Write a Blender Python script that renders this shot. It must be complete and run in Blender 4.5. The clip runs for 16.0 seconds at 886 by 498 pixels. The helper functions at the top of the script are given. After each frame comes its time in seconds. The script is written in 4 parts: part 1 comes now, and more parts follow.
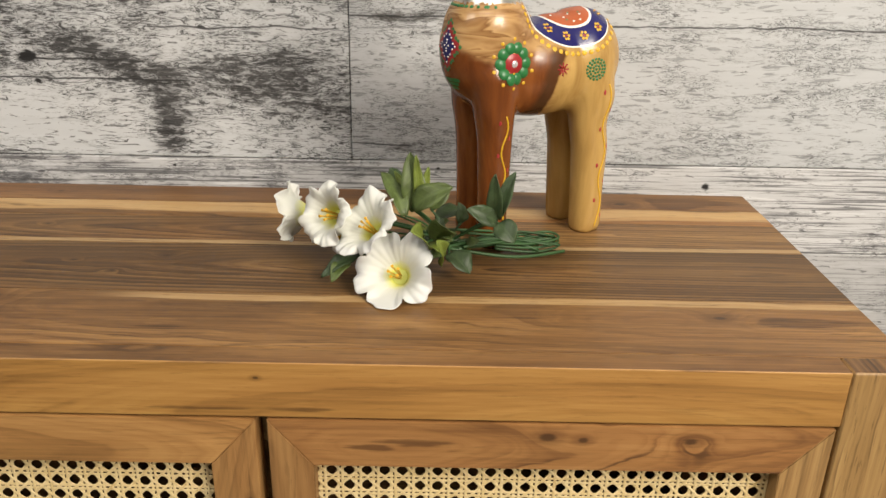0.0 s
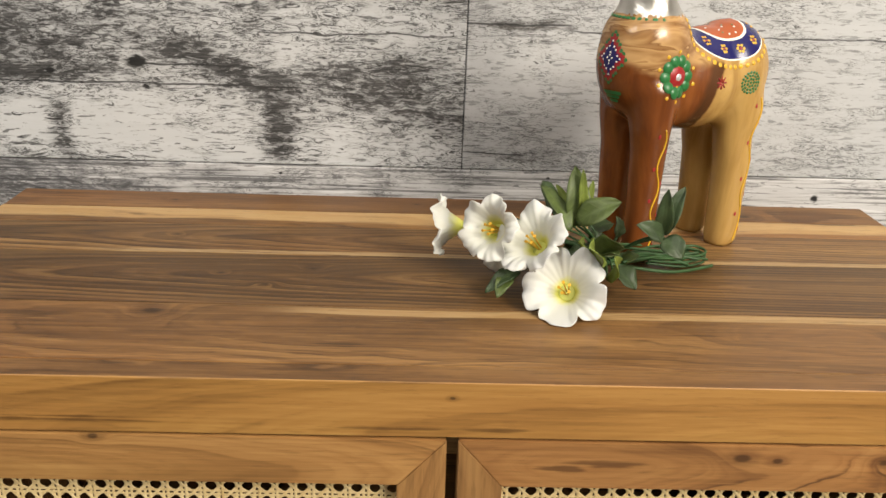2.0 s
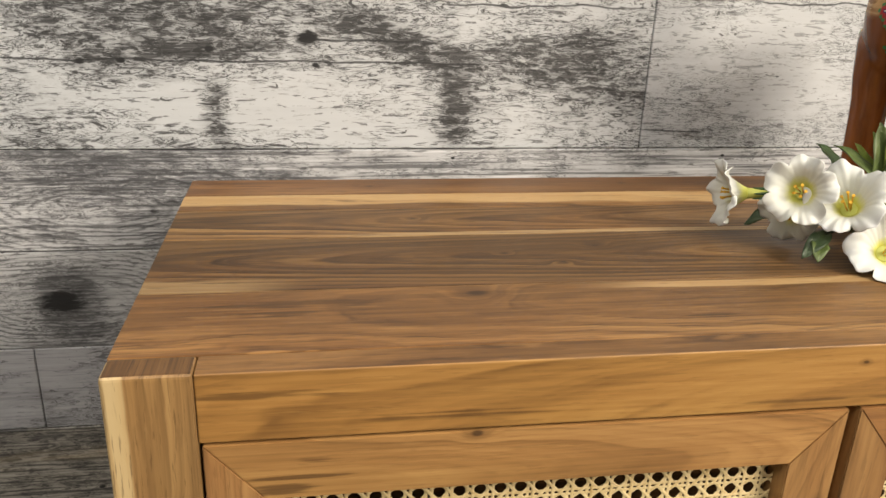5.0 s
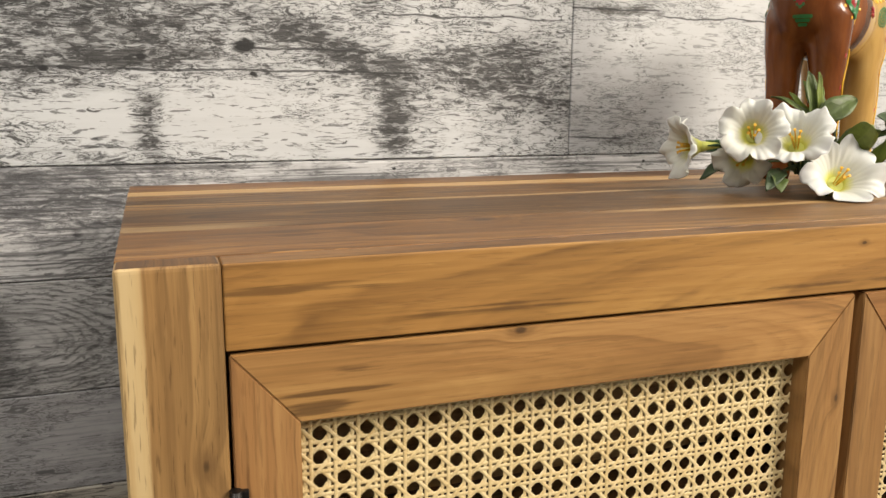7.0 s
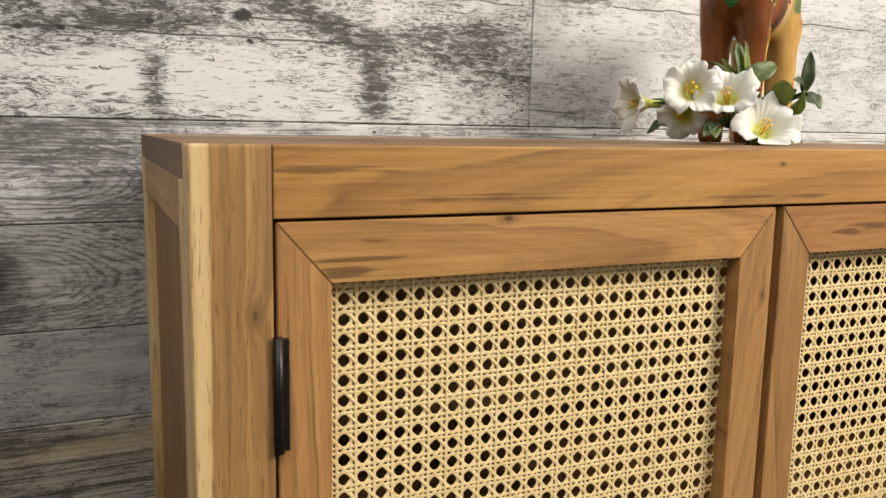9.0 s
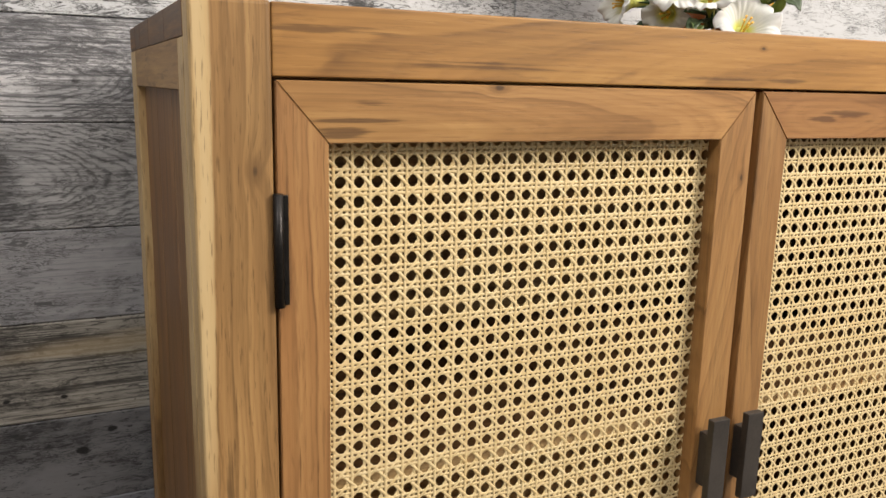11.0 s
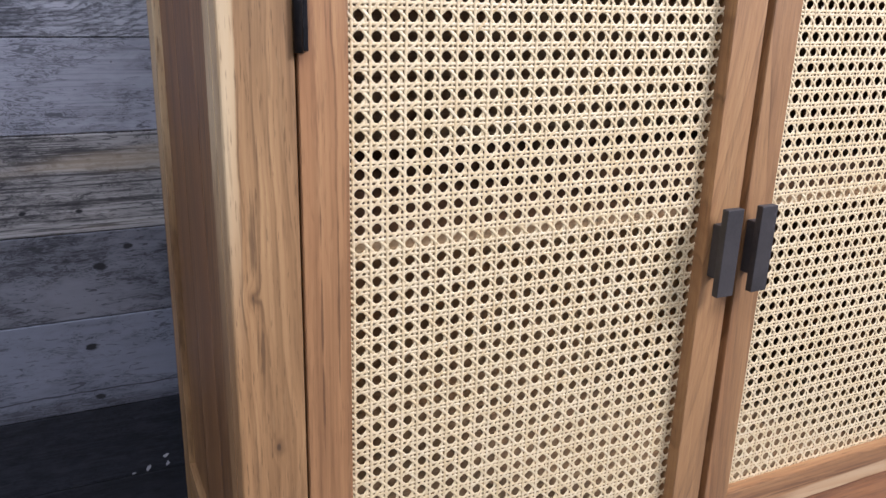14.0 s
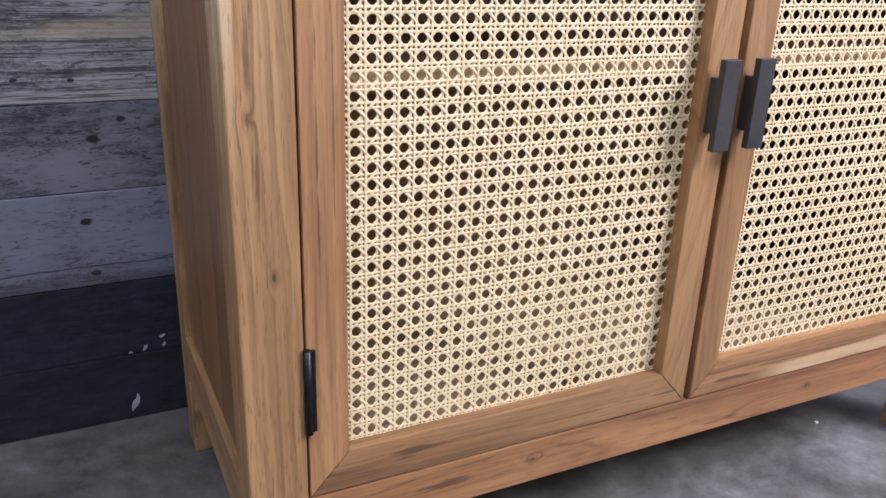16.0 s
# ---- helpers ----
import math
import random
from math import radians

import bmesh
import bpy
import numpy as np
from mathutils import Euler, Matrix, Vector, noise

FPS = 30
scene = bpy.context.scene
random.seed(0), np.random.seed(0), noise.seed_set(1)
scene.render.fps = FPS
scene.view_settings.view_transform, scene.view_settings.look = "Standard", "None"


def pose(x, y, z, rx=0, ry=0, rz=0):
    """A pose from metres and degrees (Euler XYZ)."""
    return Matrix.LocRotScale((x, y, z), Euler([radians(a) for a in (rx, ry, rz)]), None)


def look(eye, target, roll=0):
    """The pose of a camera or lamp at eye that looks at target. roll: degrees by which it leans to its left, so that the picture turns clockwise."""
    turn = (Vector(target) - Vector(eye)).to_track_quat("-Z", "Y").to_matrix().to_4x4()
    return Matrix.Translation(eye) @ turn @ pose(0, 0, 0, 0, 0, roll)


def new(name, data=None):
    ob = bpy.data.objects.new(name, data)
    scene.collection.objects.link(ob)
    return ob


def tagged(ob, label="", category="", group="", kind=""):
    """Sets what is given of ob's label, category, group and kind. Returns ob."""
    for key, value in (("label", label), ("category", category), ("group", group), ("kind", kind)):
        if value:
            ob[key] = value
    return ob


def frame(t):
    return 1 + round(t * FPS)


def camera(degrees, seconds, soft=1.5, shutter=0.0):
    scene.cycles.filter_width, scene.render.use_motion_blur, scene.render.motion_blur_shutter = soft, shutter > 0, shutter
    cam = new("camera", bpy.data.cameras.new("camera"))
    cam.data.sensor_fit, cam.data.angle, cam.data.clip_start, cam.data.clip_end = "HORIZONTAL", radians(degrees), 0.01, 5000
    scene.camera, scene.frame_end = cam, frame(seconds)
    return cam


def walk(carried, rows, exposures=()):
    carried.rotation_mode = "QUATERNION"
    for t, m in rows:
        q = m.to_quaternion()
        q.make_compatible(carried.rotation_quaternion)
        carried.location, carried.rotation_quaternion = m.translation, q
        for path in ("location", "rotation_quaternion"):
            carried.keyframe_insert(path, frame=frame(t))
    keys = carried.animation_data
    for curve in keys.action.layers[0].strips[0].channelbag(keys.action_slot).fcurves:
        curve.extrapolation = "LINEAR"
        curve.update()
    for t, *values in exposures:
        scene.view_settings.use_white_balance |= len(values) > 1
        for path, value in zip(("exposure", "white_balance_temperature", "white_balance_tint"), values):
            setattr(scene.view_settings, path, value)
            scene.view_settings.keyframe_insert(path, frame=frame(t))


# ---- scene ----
cam = camera(57.7, 16.0)
PATH = [
    (0, (0.004, -0.006, 1.095), (0.007, 1.838, 0.32), 1.1),
    (0.5, (-0.026, -0.002, 1.093), (-0.022, 1.843, 0.32), 1.3),
    (1, (-0.056, 0.003, 1.094), (-0.046, 1.848, 0.321), 1.4),
    (1.5, (-0.095, 0.007, 1.094), (-0.072, 1.851, 0.321), 1.7),
    (2, (-0.141, 0.009, 1.098), (-0.095, 1.853, 0.325), 1.9),
    (2.5, (-0.191, 0.009, 1.097), (-0.119, 1.853, 0.326), 2.2),
    (3, (-0.251, 0.006, 1.097), (-0.159, 1.851, 0.33), 2.4),
    (3.5, (-0.295, 0.003, 1.098), (-0.178, 1.85, 0.34), 2.6),
    (4, (-0.346, 0.013, 1.086), (-0.187, 1.861, 0.337), 2.6),
    (4.2, (-0.367, 0.024, 1.076), (-0.191, 1.871, 0.328), 2.5),
    (6.3, (-0.53, 0.114, 0.958), (0.05, 1.956, 0.435), 1.1),
    (6.5, (-0.532, 0.112, 0.943), (0.076, 1.958, 0.471), 0.8),
    (7, (-0.544, 0.076, 0.892), (0.124, 1.924, 0.523), 0.3),
    (7.5, (-0.568, 0.047, 0.871), (0.146, 1.887, 0.549), 0.5),
    (8, (-0.591, 0.023, 0.863), (0.165, 1.85, 0.563), 0.7),
    (8.2, (-0.596, 0.014, 0.855), (0.17, 1.838, 0.561), 0.8),
    (10.3, (-0.635, -0.016, 0.786), (0.222, 1.757, 0.436), 1.1),
    (10.5, (-0.635, -0.019, 0.779), (0.22, 1.752, 0.414), 1.1),
    (11, (-0.635, -0.028, 0.768), (0.216, 1.738, 0.371), 1.3),
    (11.5, (-0.635, -0.031, 0.751), (0.211, 1.73, 0.324), 1.5),
    (12, (-0.643, -0.029, 0.733), (0.198, 1.727, 0.274), 1.6),
    (12.5, (-0.644, -0.036, 0.715), (0.192, 1.714, 0.227), 1.7),
    (13, (-0.651, -0.041, 0.702), (0.184, 1.698, 0.176), 1.7),
    (13.5, (-0.652, -0.046, 0.687), (0.178, 1.682, 0.115), 1.6),
    (14, (-0.653, -0.045, 0.668), (0.173, 1.67, 0.057), 1.5),
    (14.5, (-0.656, -0.045, 0.649), (0.169, 1.658, 0.001), 1.4),
    (15, (-0.658, -0.052, 0.627), (0.167, 1.641, -0.046), 1.4),
    (15.5, (-0.663, -0.059, 0.605), (0.161, 1.625, -0.092), 1.7),
    (16, (-0.662, -0.071, 0.586), (0.16, 1.603, -0.136), 2.0),
]
walk(cam, [(t, look(eye, target, roll)) for t, eye, target, roll in PATH],
     [(0, -0.04, 7250, 10), (2.0, 0.03, 7300, 10), (4.0, 0.15, 7350, 10), (7.2, 0.24, 7300, 10), (10.6, 0.28, 7250, 11), (12.0, 0.41, 5580, 20), (14, 0.61, 5250, 23), (16, 0.73, 5200, 23)])

# ---- light ----
world = bpy.data.worlds.new("room_air")
world.use_nodes = True
scene.world = world
sky = world.node_tree.nodes.new("ShaderNodeTexSky")
sky.sky_type, sky.sun_disc = "NISHITA", False
sky.sun_elevation, sky.sun_rotation = radians(40), radians(120)
world.node_tree.links.new(sky.outputs[0], world.node_tree.nodes["Background"].inputs[0])
world.node_tree.nodes["Background"].inputs[1].default_value = 0.1


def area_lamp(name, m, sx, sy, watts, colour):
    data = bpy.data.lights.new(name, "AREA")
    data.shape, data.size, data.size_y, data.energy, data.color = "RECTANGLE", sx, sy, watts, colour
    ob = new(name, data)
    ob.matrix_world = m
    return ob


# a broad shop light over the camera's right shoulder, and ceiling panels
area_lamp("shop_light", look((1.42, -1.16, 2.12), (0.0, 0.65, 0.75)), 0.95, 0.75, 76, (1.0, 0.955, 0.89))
for cx, watts in ((-1.6, 30), (0.0, 11), (1.6, 10)):
    area_lamp("ceiling_panel_light", look((cx, -0.8, 2.66), (cx, -0.8, 0)), 1.15, 0.55, watts, (0.97, 0.98, 1.0))


# ---- materials ----
class Nodes:
    """A material's node tree with short ways to add and join nodes."""

    def __init__(self, name):
        self.mat = bpy.data.materials.new(name)
        self.mat.use_nodes = True
        self.tree = self.mat.node_tree
        self.out = self.tree.nodes["Principled BSDF"]

    def put(self, kind, **sets):
        node = self.tree.nodes.new("ShaderNode" + kind)
        for key, value in sets.items():
            setattr(node, key, value)
        return node

    def join(self, a, b):
        self.tree.links.new(a, b)

    def feed(self, socket, value):
        if isinstance(value, bpy.types.NodeSocket):
            self.join(value, socket)
        else:
            socket.default_value = value

    def math(self, op, a, b=0.0, c=0.0, clamp=False):
        node = self.put("Math", operation=op, use_clamp=clamp)
        for socket, value in zip(node.inputs, (a, b, c)):
            self.feed(socket, value)
        return node.outputs[0]

    def place(self, random_shift=0.0):
        """Object coordinates, shifted by chance from object to object and piece to piece."""
        coord = self.put("TexCoord").outputs["Object"]
        if not random_shift:
            return coord
        info, geo = self.put("ObjectInfo"), self.put("NewGeometry")
        amount = self.math("MULTIPLY", self.math("ADD", info.outputs["Random"], geo.outputs["Random Per Island"]), random_shift)
        add = self.put("VectorMath", operation="ADD")
        self.join(coord, add.inputs[0])
        self.join(amount, add.inputs[1])
        return add.outputs[0]

    def scaled(self, vector, sx, sy, sz):
        node = self.put("VectorMath", operation="MULTIPLY")
        self.join(vector, node.inputs[0])
        node.inputs[1].default_value = (sx, sy, sz)
        return node.outputs[0]

    def noise(self, vector, scale=1.0, detail=4.0, rough=0.55, distort=0.0):
        node = self.put("TexNoise")
        self.join(vector, node.inputs["Vector"])
        for key, value in (("Scale", scale), ("Detail", detail), ("Roughness", rough), ("Distortion", distort)):
            node.inputs[key].default_value = value
        return node.outputs["Fac"]

    def ramp(self, fac, *stops):
        node = self.put("ValToRGB")
        self.feed(node.inputs[0], fac)
        bar = node.color_ramp.elements
        while len(bar) < len(stops):
            bar.new(0.5)
        for el, (at, colour) in zip(bar, stops):
            el.position = at
            el.color = (*colour, 1) if isinstance(colour, tuple) else (colour, colour, colour, 1)
        return node.outputs[0]

    def mix(self, fac, a, b, how="MIX"):
        node = self.put("Mix", data_type="RGBA", blend_type=how)
        self.feed(node.inputs[0], fac)
        for socket, value in ((node.inputs[6], a), (node.inputs[7], b)):
            self.feed(socket, (*value, 1) if isinstance(value, tuple) else value)
        return node.outputs[2]

    def split(self, vector):
        node = self.put("SeparateXYZ")
        self.join(vector, node.inputs[0])
        return node.outputs

    def step(self, value, low, high):
        node = self.put("MapRange", interpolation_type="SMOOTHSTEP")
        self.feed(node.inputs[0], value)
        node.inputs[1].default_value, node.inputs[2].default_value = low, high
        return node.outputs[0]

    def bump(self, height, strength, distance=0.001):
        node = self.put("Bump")
        node.inputs["Strength"].default_value, node.inputs["Distance"].default_value = strength, distance
        self.feed(node.inputs["Height"], height)
        self.join(node.outputs[0], self.out.inputs["Normal"])

    def done(self, colour=None, rough=None, metal=None, **more):
        for key, value in (("Base Color", colour), ("Roughness", rough), ("Metallic", metal), *more.items()):
            if value is not None:
                self.feed(self.out.inputs[key], (*value, 1) if isinstance(value, tuple) else value)
        return self.mat


def wood(name, dark, mid, light, axis="x", ring=0.006, pith=(0.0, 0.0), lean=(0.0, 0.0), wild=0.010, figure=0.5, blotch=0.5, pore=0.4, sap=(), knots=(), marks=(), gloss=0.43, grain=1.0):
    """Oiled hardwood sawn from a log whose pith runs along one axis: growth rings cut by the faces give stripes and arches.
    pith: where the pith lies on the other two axes, lean: its drift along the grain, wild: how far the grain wanders.
    sap: (axis letter, centre, half width) of pale stripes; knots: (x, y, z, radius); marks: (x, y, z, half length, half width) of mineral streaks."""
    n = Nodes(name)
    dark, mid, light = [(c[0], c[1], c[2] * 0.90) for c in (dark, mid, light)]
    here = n.place()
    p = n.place(7.3)
    order = "xyz".index(axis)
    others = [k for k in range(3) if k != order]
    axes = n.split(here)

    def run(lengthwise, crosswise, source=None):
        return n.scaled(source or p, *[lengthwise if k == order else crosswise for k in range(3)])

    def centred(value, amount):
        return n.math("MULTIPLY", n.math("SUBTRACT", value, 0.5), amount)

    slow = n.noise(run(3.2, 10), 1.0, 2, 0.5)
    quick = n.noise(run(15, 42), 1.0, 3, 0.55)
    region = n.noise(run(2.4, 19), 1.0, 3, 0.55, 0.3)
    fibre = n.noise(run(8, 330), 1.0, 4, 0.62)
    pores = n.noise(run(55, 780), 1.0, 2, 0.5)
    flecks = n.noise(run(20, 300), 1.0, 3, 0.6, 0.3)
    # grain pushed aside round the knots
    push, eyes = 0.0, []
    for kx, ky, kz, kr in knots:
        gap = n.put("VectorMath", operation="DISTANCE")
        stretch = [0.55 if k == order else 1.0 for k in range(3)]
        n.join(n.scaled(here, *stretch), gap.inputs[0])
        gap.inputs[1].default_value = (kx * stretch[0], ky * stretch[1], kz * stretch[2])
        far = n.math("DIVIDE", gap.outputs["Value"], kr)
        push = n.math("ADD", n.math("MULTIPLY", n.math("POWER", 2.7, n.math("MULTIPLY", n.math("MULTIPLY", far, far), -0.16)), kr * 2.6), push)
        eyes.append(n.math("ADD", far, n.math("ADD", centred(quick, 1.4), centred(fibre, 0.7))))
    du, dw = [n.math("ADD", n.math("SUBTRACT", axes[k], pith[j]), n.math("MULTIPLY", axes[order], lean[j])) for j, k in enumerate(others)]
    radius = n.math("SQRT", n.math("ADD", n.math("MULTIPLY", du, du), n.math("MULTIPLY", dw, dw)))
    radius = n.math("ADD", n.math("ADD", radius, push), n.math("ADD", centred(slow, wild * 2.4), centred(quick, wild * 0.5)))
    turn = n.math("DIVIDE", radius, ring)
    whole = n.math("FRACT", turn)
    late = n.math("MULTIPLY", n.step(whole, 0.15, 0.90), n.math("SUBTRACT", 1.0, n.step(whole, 0.90, 1.0)))
    half = n.math("FRACT", n.math("MULTIPLY", turn, 2.7))
    late2 = n.math("MULTIPLY", n.step(half, 0.3, 0.85), n.math("SUBTRACT", 1.0, n.step(half, 0.85, 1.0)))
    # each year's ring takes a tone of its own
    year = n.put("TexNoise", noise_dimensions="1D")
    n.join(n.math("MULTIPLY", radius, 0.42 / ring), year.inputs["W"])
    year.inputs["Scale"].default_value, year.inputs["Detail"].default_value = 1.0, 2.0
    tone = n.math("ADD", 0.55, centred(region, blotch * 1.9))
    tone = n.math("ADD", tone, n.math("ADD", centred(year.outputs["Fac"], figure * 1.5), centred(fibre, 0.72 * grain)))
    strength = n.math("ADD", 0.25, n.step(region, 0.35, 0.7))
    tone = n.math("SUBTRACT", tone, n.math("MULTIPLY", n.math("ADD", n.math("MULTIPLY", late, 0.34), n.math("MULTIPLY", late2, 0.16)), n.math("MULTIPLY", strength, figure)))
    colour = n.ramp(tone, (0.16, dark), (0.50, mid), (0.84, light))
    warm = n.noise(run(1.7, 8), 1.0, 3, 0.6, 0.6)
    colour = n.mix(n.math("MULTIPLY", n.step(warm, 0.48, 0.70), 0.40), colour, n.mix(1.0, colour, (1.06, 0.88, 0.76), "MULTIPLY"))
    colour = n.mix(n.math("MULTIPLY", n.step(n.math("SUBTRACT", 1.0, warm), 0.52, 0.72), 0.40), colour, n.mix(1.0, colour, (0.93, 1.0, 0.92), "MULTIPLY"))
    pale = tuple(min(1.0, c * k) for c, k in zip(light, (1.30, 1.60, 2.15)))
    for letter, centre, half_width, *reach in sap:
        off = n.math("SUBTRACT", n.math("ADD", axes["XYZ".index(letter.upper())], n.math("ADD", centred(slow, half_width * 2.0), centred(quick, half_width * 0.7))), centre)
        inside = n.math("SUBTRACT", 1.0, n.step(n.math("ABSOLUTE", off), half_width * 0.72, half_width * 1.1))
        if reach:
            inside = n.math("MULTIPLY", inside, n.step(axes[reach[0]], *reach[1:]))
        colour = n.mix(n.math("MULTIPLY", inside, 0.92), colour, n.mix(n.math("ADD", n.math("MULTIPLY", late, 0.35), n.math("MULTIPLY", fibre, 0.45)), pale, light))
    # thin dark year lines that come and go
    line = n.math("MULTIPLY", n.step(whole, 0.78, 0.90), n.math("SUBTRACT", 1.0, n.step(whole, 0.91, 0.97)))
    colour = n.mix(n.math("MULTIPLY", n.math("MULTIPLY", line, n.step(n.math("ADD", quick, centred(region, 0.8)), 0.50, 0.72)), min(1.0, figure * 1.2)), colour, tuple(c * 0.65 for c in dark))
    colour = n.mix(n.math("MULTIPLY", n.step(pores, 0.60, 0.70), pore), colour, n.mix(0.75, colour, tuple(c * 0.7 for c in dark)))
    colour = n.mix(n.math("MULTIPLY", n.math("MULTIPLY", n.step(flecks, 0.57, 0.66), n.step(region, 0.34, 0.60)), 0.62 * grain), colour, n.mix(0.80, colour, tuple(c * 0.75 for c in dark)))
    colour = n.mix(n.math("MULTIPLY", n.step(n.math("SUBTRACT", 1.0, flecks), 0.58, 0.68), 0.32 * grain), colour, light)
    for mx, my, mz, long, thick in marks:
        gone = n.put("VectorMath", operation="SUBTRACT")
        n.join(here, gone.inputs[0])
        gone.inputs[1].default_value = (mx, my, mz)
        size = n.put("VectorMath", operation="LENGTH")
        n.join(n.scaled(gone.outputs[0], *[1.0 / long if k == order else 1.0 / thick for k in range(3)]), size.inputs[0])
        reach = n.math("ADD", size.outputs["Value"], n.math("ADD", centred(quick, 5.0), centred(fibre, 4.0)))
        colour = n.mix(n.math("MULTIPLY", n.math("SUBTRACT", 1.0, n.step(reach, 0.3, 1.3)), 0.66), colour, tuple(c * 0.62 for c in dark))
    for far in eyes:
        colour = n.mix(n.math("MULTIPLY", n.math("SUBTRACT", 1.0, n.step(far, 0.9, 2.2)), 0.40), colour, dark)
        colour = n.mix(n.math("MULTIPLY", n.math("SUBTRACT", 1.0, n.step(far, 0.3, 0.9)), 0.80), colour, tuple(c * 0.4 for c in dark))
    n.bump(n.math("SUBTRACT", n.math("MULTIPLY", fibre, 0.35), n.math("MULTIPLY", n.step(pores, 0.58, 0.70), 0.8)), 0.12, 0.0005)
    return n.done(colour, n.math("ADD", gloss, n.math("ADD", n.math("MULTIPLY", fibre, 0.12), centred(region, 0.12))))


def barnboard(name, paint, bare, cover, chips=0.5, blobs=(), rings=(), cracks=0.5, tint=None, holes=(), crackle=0.7, soil=0.5, fineness=1.0, dense=0.0, combed=0.0, splits=(), rough=0.36, flecks=0.6):
    """Weathered, paint-flaked board. cover: how much paint is left; blobs: (x, z, rx, rz, amount) of bare patches, on
    the slate board of painted shade; rings: (x, z, radius) of knots; holes: (x, z, radius).
    """
    n = Nodes(name)
    here = n.place()
    x, y, z = n.split(here)
    wide = n.noise(n.scaled(here, 4.2, 1, 9), 1.0, 5, 0.6, 0.4)
    flake = n.noise(n.scaled(here, 62, 1, 210), 1.0, 3, 0.62, 1.6)
    flake2 = n.noise(n.scaled(here, 26, 1, 80), 1.0, 5, 0.68, 0.8)
    grain = n.noise(n.scaled(here, 14, 1, 420), 1.0, 4, 0.6)
    long = n.noise(n.scaled(here, 5, 1, 90), 1.0, 4, 0.6, 0.5)
    worn = n.math("ADD", n.math("MULTIPLY", wide, 1.15), n.math("MULTIPLY", n.math("SUBTRACT", flake2, 0.5), 0.9))
    for bx, bz, rx, rz, amount in blobs:
        dx = n.math("DIVIDE", n.math("SUBTRACT", x, bx), rx)
        dz = n.math("DIVIDE", n.math("SUBTRACT", z, bz), rz)
        far = n.math("ADD", n.math("MULTIPLY", dx, dx), n.math("MULTIPLY", dz, dz))
        worn = n.math("ADD", worn, n.math("MULTIPLY", n.math("POWER", 2.7, n.math("MULTIPLY", far, -1.0)), amount))
    coarse = worn
    worn = n.math("ADD", worn, n.math("MULTIPLY", n.math("SUBTRACT", flake, 0.5), chips))
    bare_mask = n.step(worn, cover - 0.07, cover + 0.17)
    body = n.mix(n.math("MULTIPLY", long, 0.55), paint, tuple(c * 0.62 for c in paint))
    body = n.mix(n.math("MULTIPLY", n.step(coarse, cover - 0.30, cover + 0.10), soil), body, tuple(c * 0.40 for c in paint))
    under = n.mix(n.step(grain, 0.36, 0.68), tuple(c * 0.55 for c in bare), tuple(min(1, c * 1.6) for c in bare))
    left_over = n.noise(n.scaled(here, 40, 1, 135), 1.0, 4, 0.62, 0.9)
    under = n.mix(n.math("MULTIPLY", n.step(left_over, 0.52, 0.58), flecks), under, tuple(c * 0.62 for c in paint))
    colour = n.mix(bare_mask, body, under)
    if combed:
        comb = n.noise(n.scaled(here, 7, 1, 330), 1.0, 4, 0.65, 0.3)
        colour = n.mix(n.math("MULTIPLY", n.step(comb, 0.50, 0.60), combed), colour, tuple(c * 0.4 for c in bare))
        colour = n.mix(n.math("MULTIPLY", n.step(n.math("SUBTRACT", 1.0, comb), 0.56, 0.66), combed * 0.6), colour, tuple(min(1.0, c * 1.35) for c in paint))
    for kx, kz, kr in rings:
        # year lines that part round a knot and run on along the board
        dx = n.math("DIVIDE", n.math("SUBTRACT", x, kx), 3.4)
        dz = n.math("SUBTRACT", z, kz)
        far = n.math("SQRT", n.math("ADD", n.math("MULTIPLY", dx, dx), n.math("MULTIPLY", dz, dz)))
        far = n.math("ADD", far, n.math("ADD", n.math("MULTIPLY", n.math("SUBTRACT", wide, 0.5), 0.030), n.math("MULTIPLY", n.math("SUBTRACT", flake2, 0.5), 0.006)))
        line = n.math("FRACT", n.math("DIVIDE", far, 0.0042))
        line = n.math("MULTIPLY", n.step(line, 0.35, 0.75), n.math("SUBTRACT", 1.0, n.step(line, 0.80, 1.0)))
        near = n.math("MULTIPLY", n.step(far, kr * 0.7, kr * 1.4), n.math("SUBTRACT", 1.0, n.step(far, kr * 3.0, kr * 6.5)))
        colour = n.mix(n.math("MULTIPLY", n.math("MULTIPLY", line, near), n.math("MULTIPLY", n.step(flake2, 0.30, 0.62), 0.75)), colour, tuple(c * 0.3 for c in bare))
    # open cracks along the edges of the flakes, closer together where the paint is worn
    web = n.noise(n.scaled(here, 34 * fineness, 1, 150 * fineness), 1.0, 5, 0.62, 1.2)
    where = n.math("ADD", n.noise(n.scaled(here, 11, 1, 26), 1.0, 3, 0.6), n.math("MULTIPLY", n.math("SUBTRACT", coarse, cover), 0.55))
    edge = n.math("SUBTRACT", 1.0, n.step(n.math("ABSOLUTE", n.math("SUBTRACT", web, 0.5)), 0.006, 0.034))
    gaps = n.math("MAXIMUM", n.math("MULTIPLY", edge, n.step(where, 0.34 - dense, 0.50 - dense)), n.step(n.math("ADD", web, n.math("MULTIPLY", n.math("SUBTRACT", where, 0.45), 0.20)), 0.60, 0.64))
    colour = n.mix(n.math("MULTIPLY", gaps, crackle), colour, tuple(c * 0.35 for c in bare))
    slit = n.noise(n.scaled(here, 42, 1, 270), 1.0, 4, 0.6, 0.8)
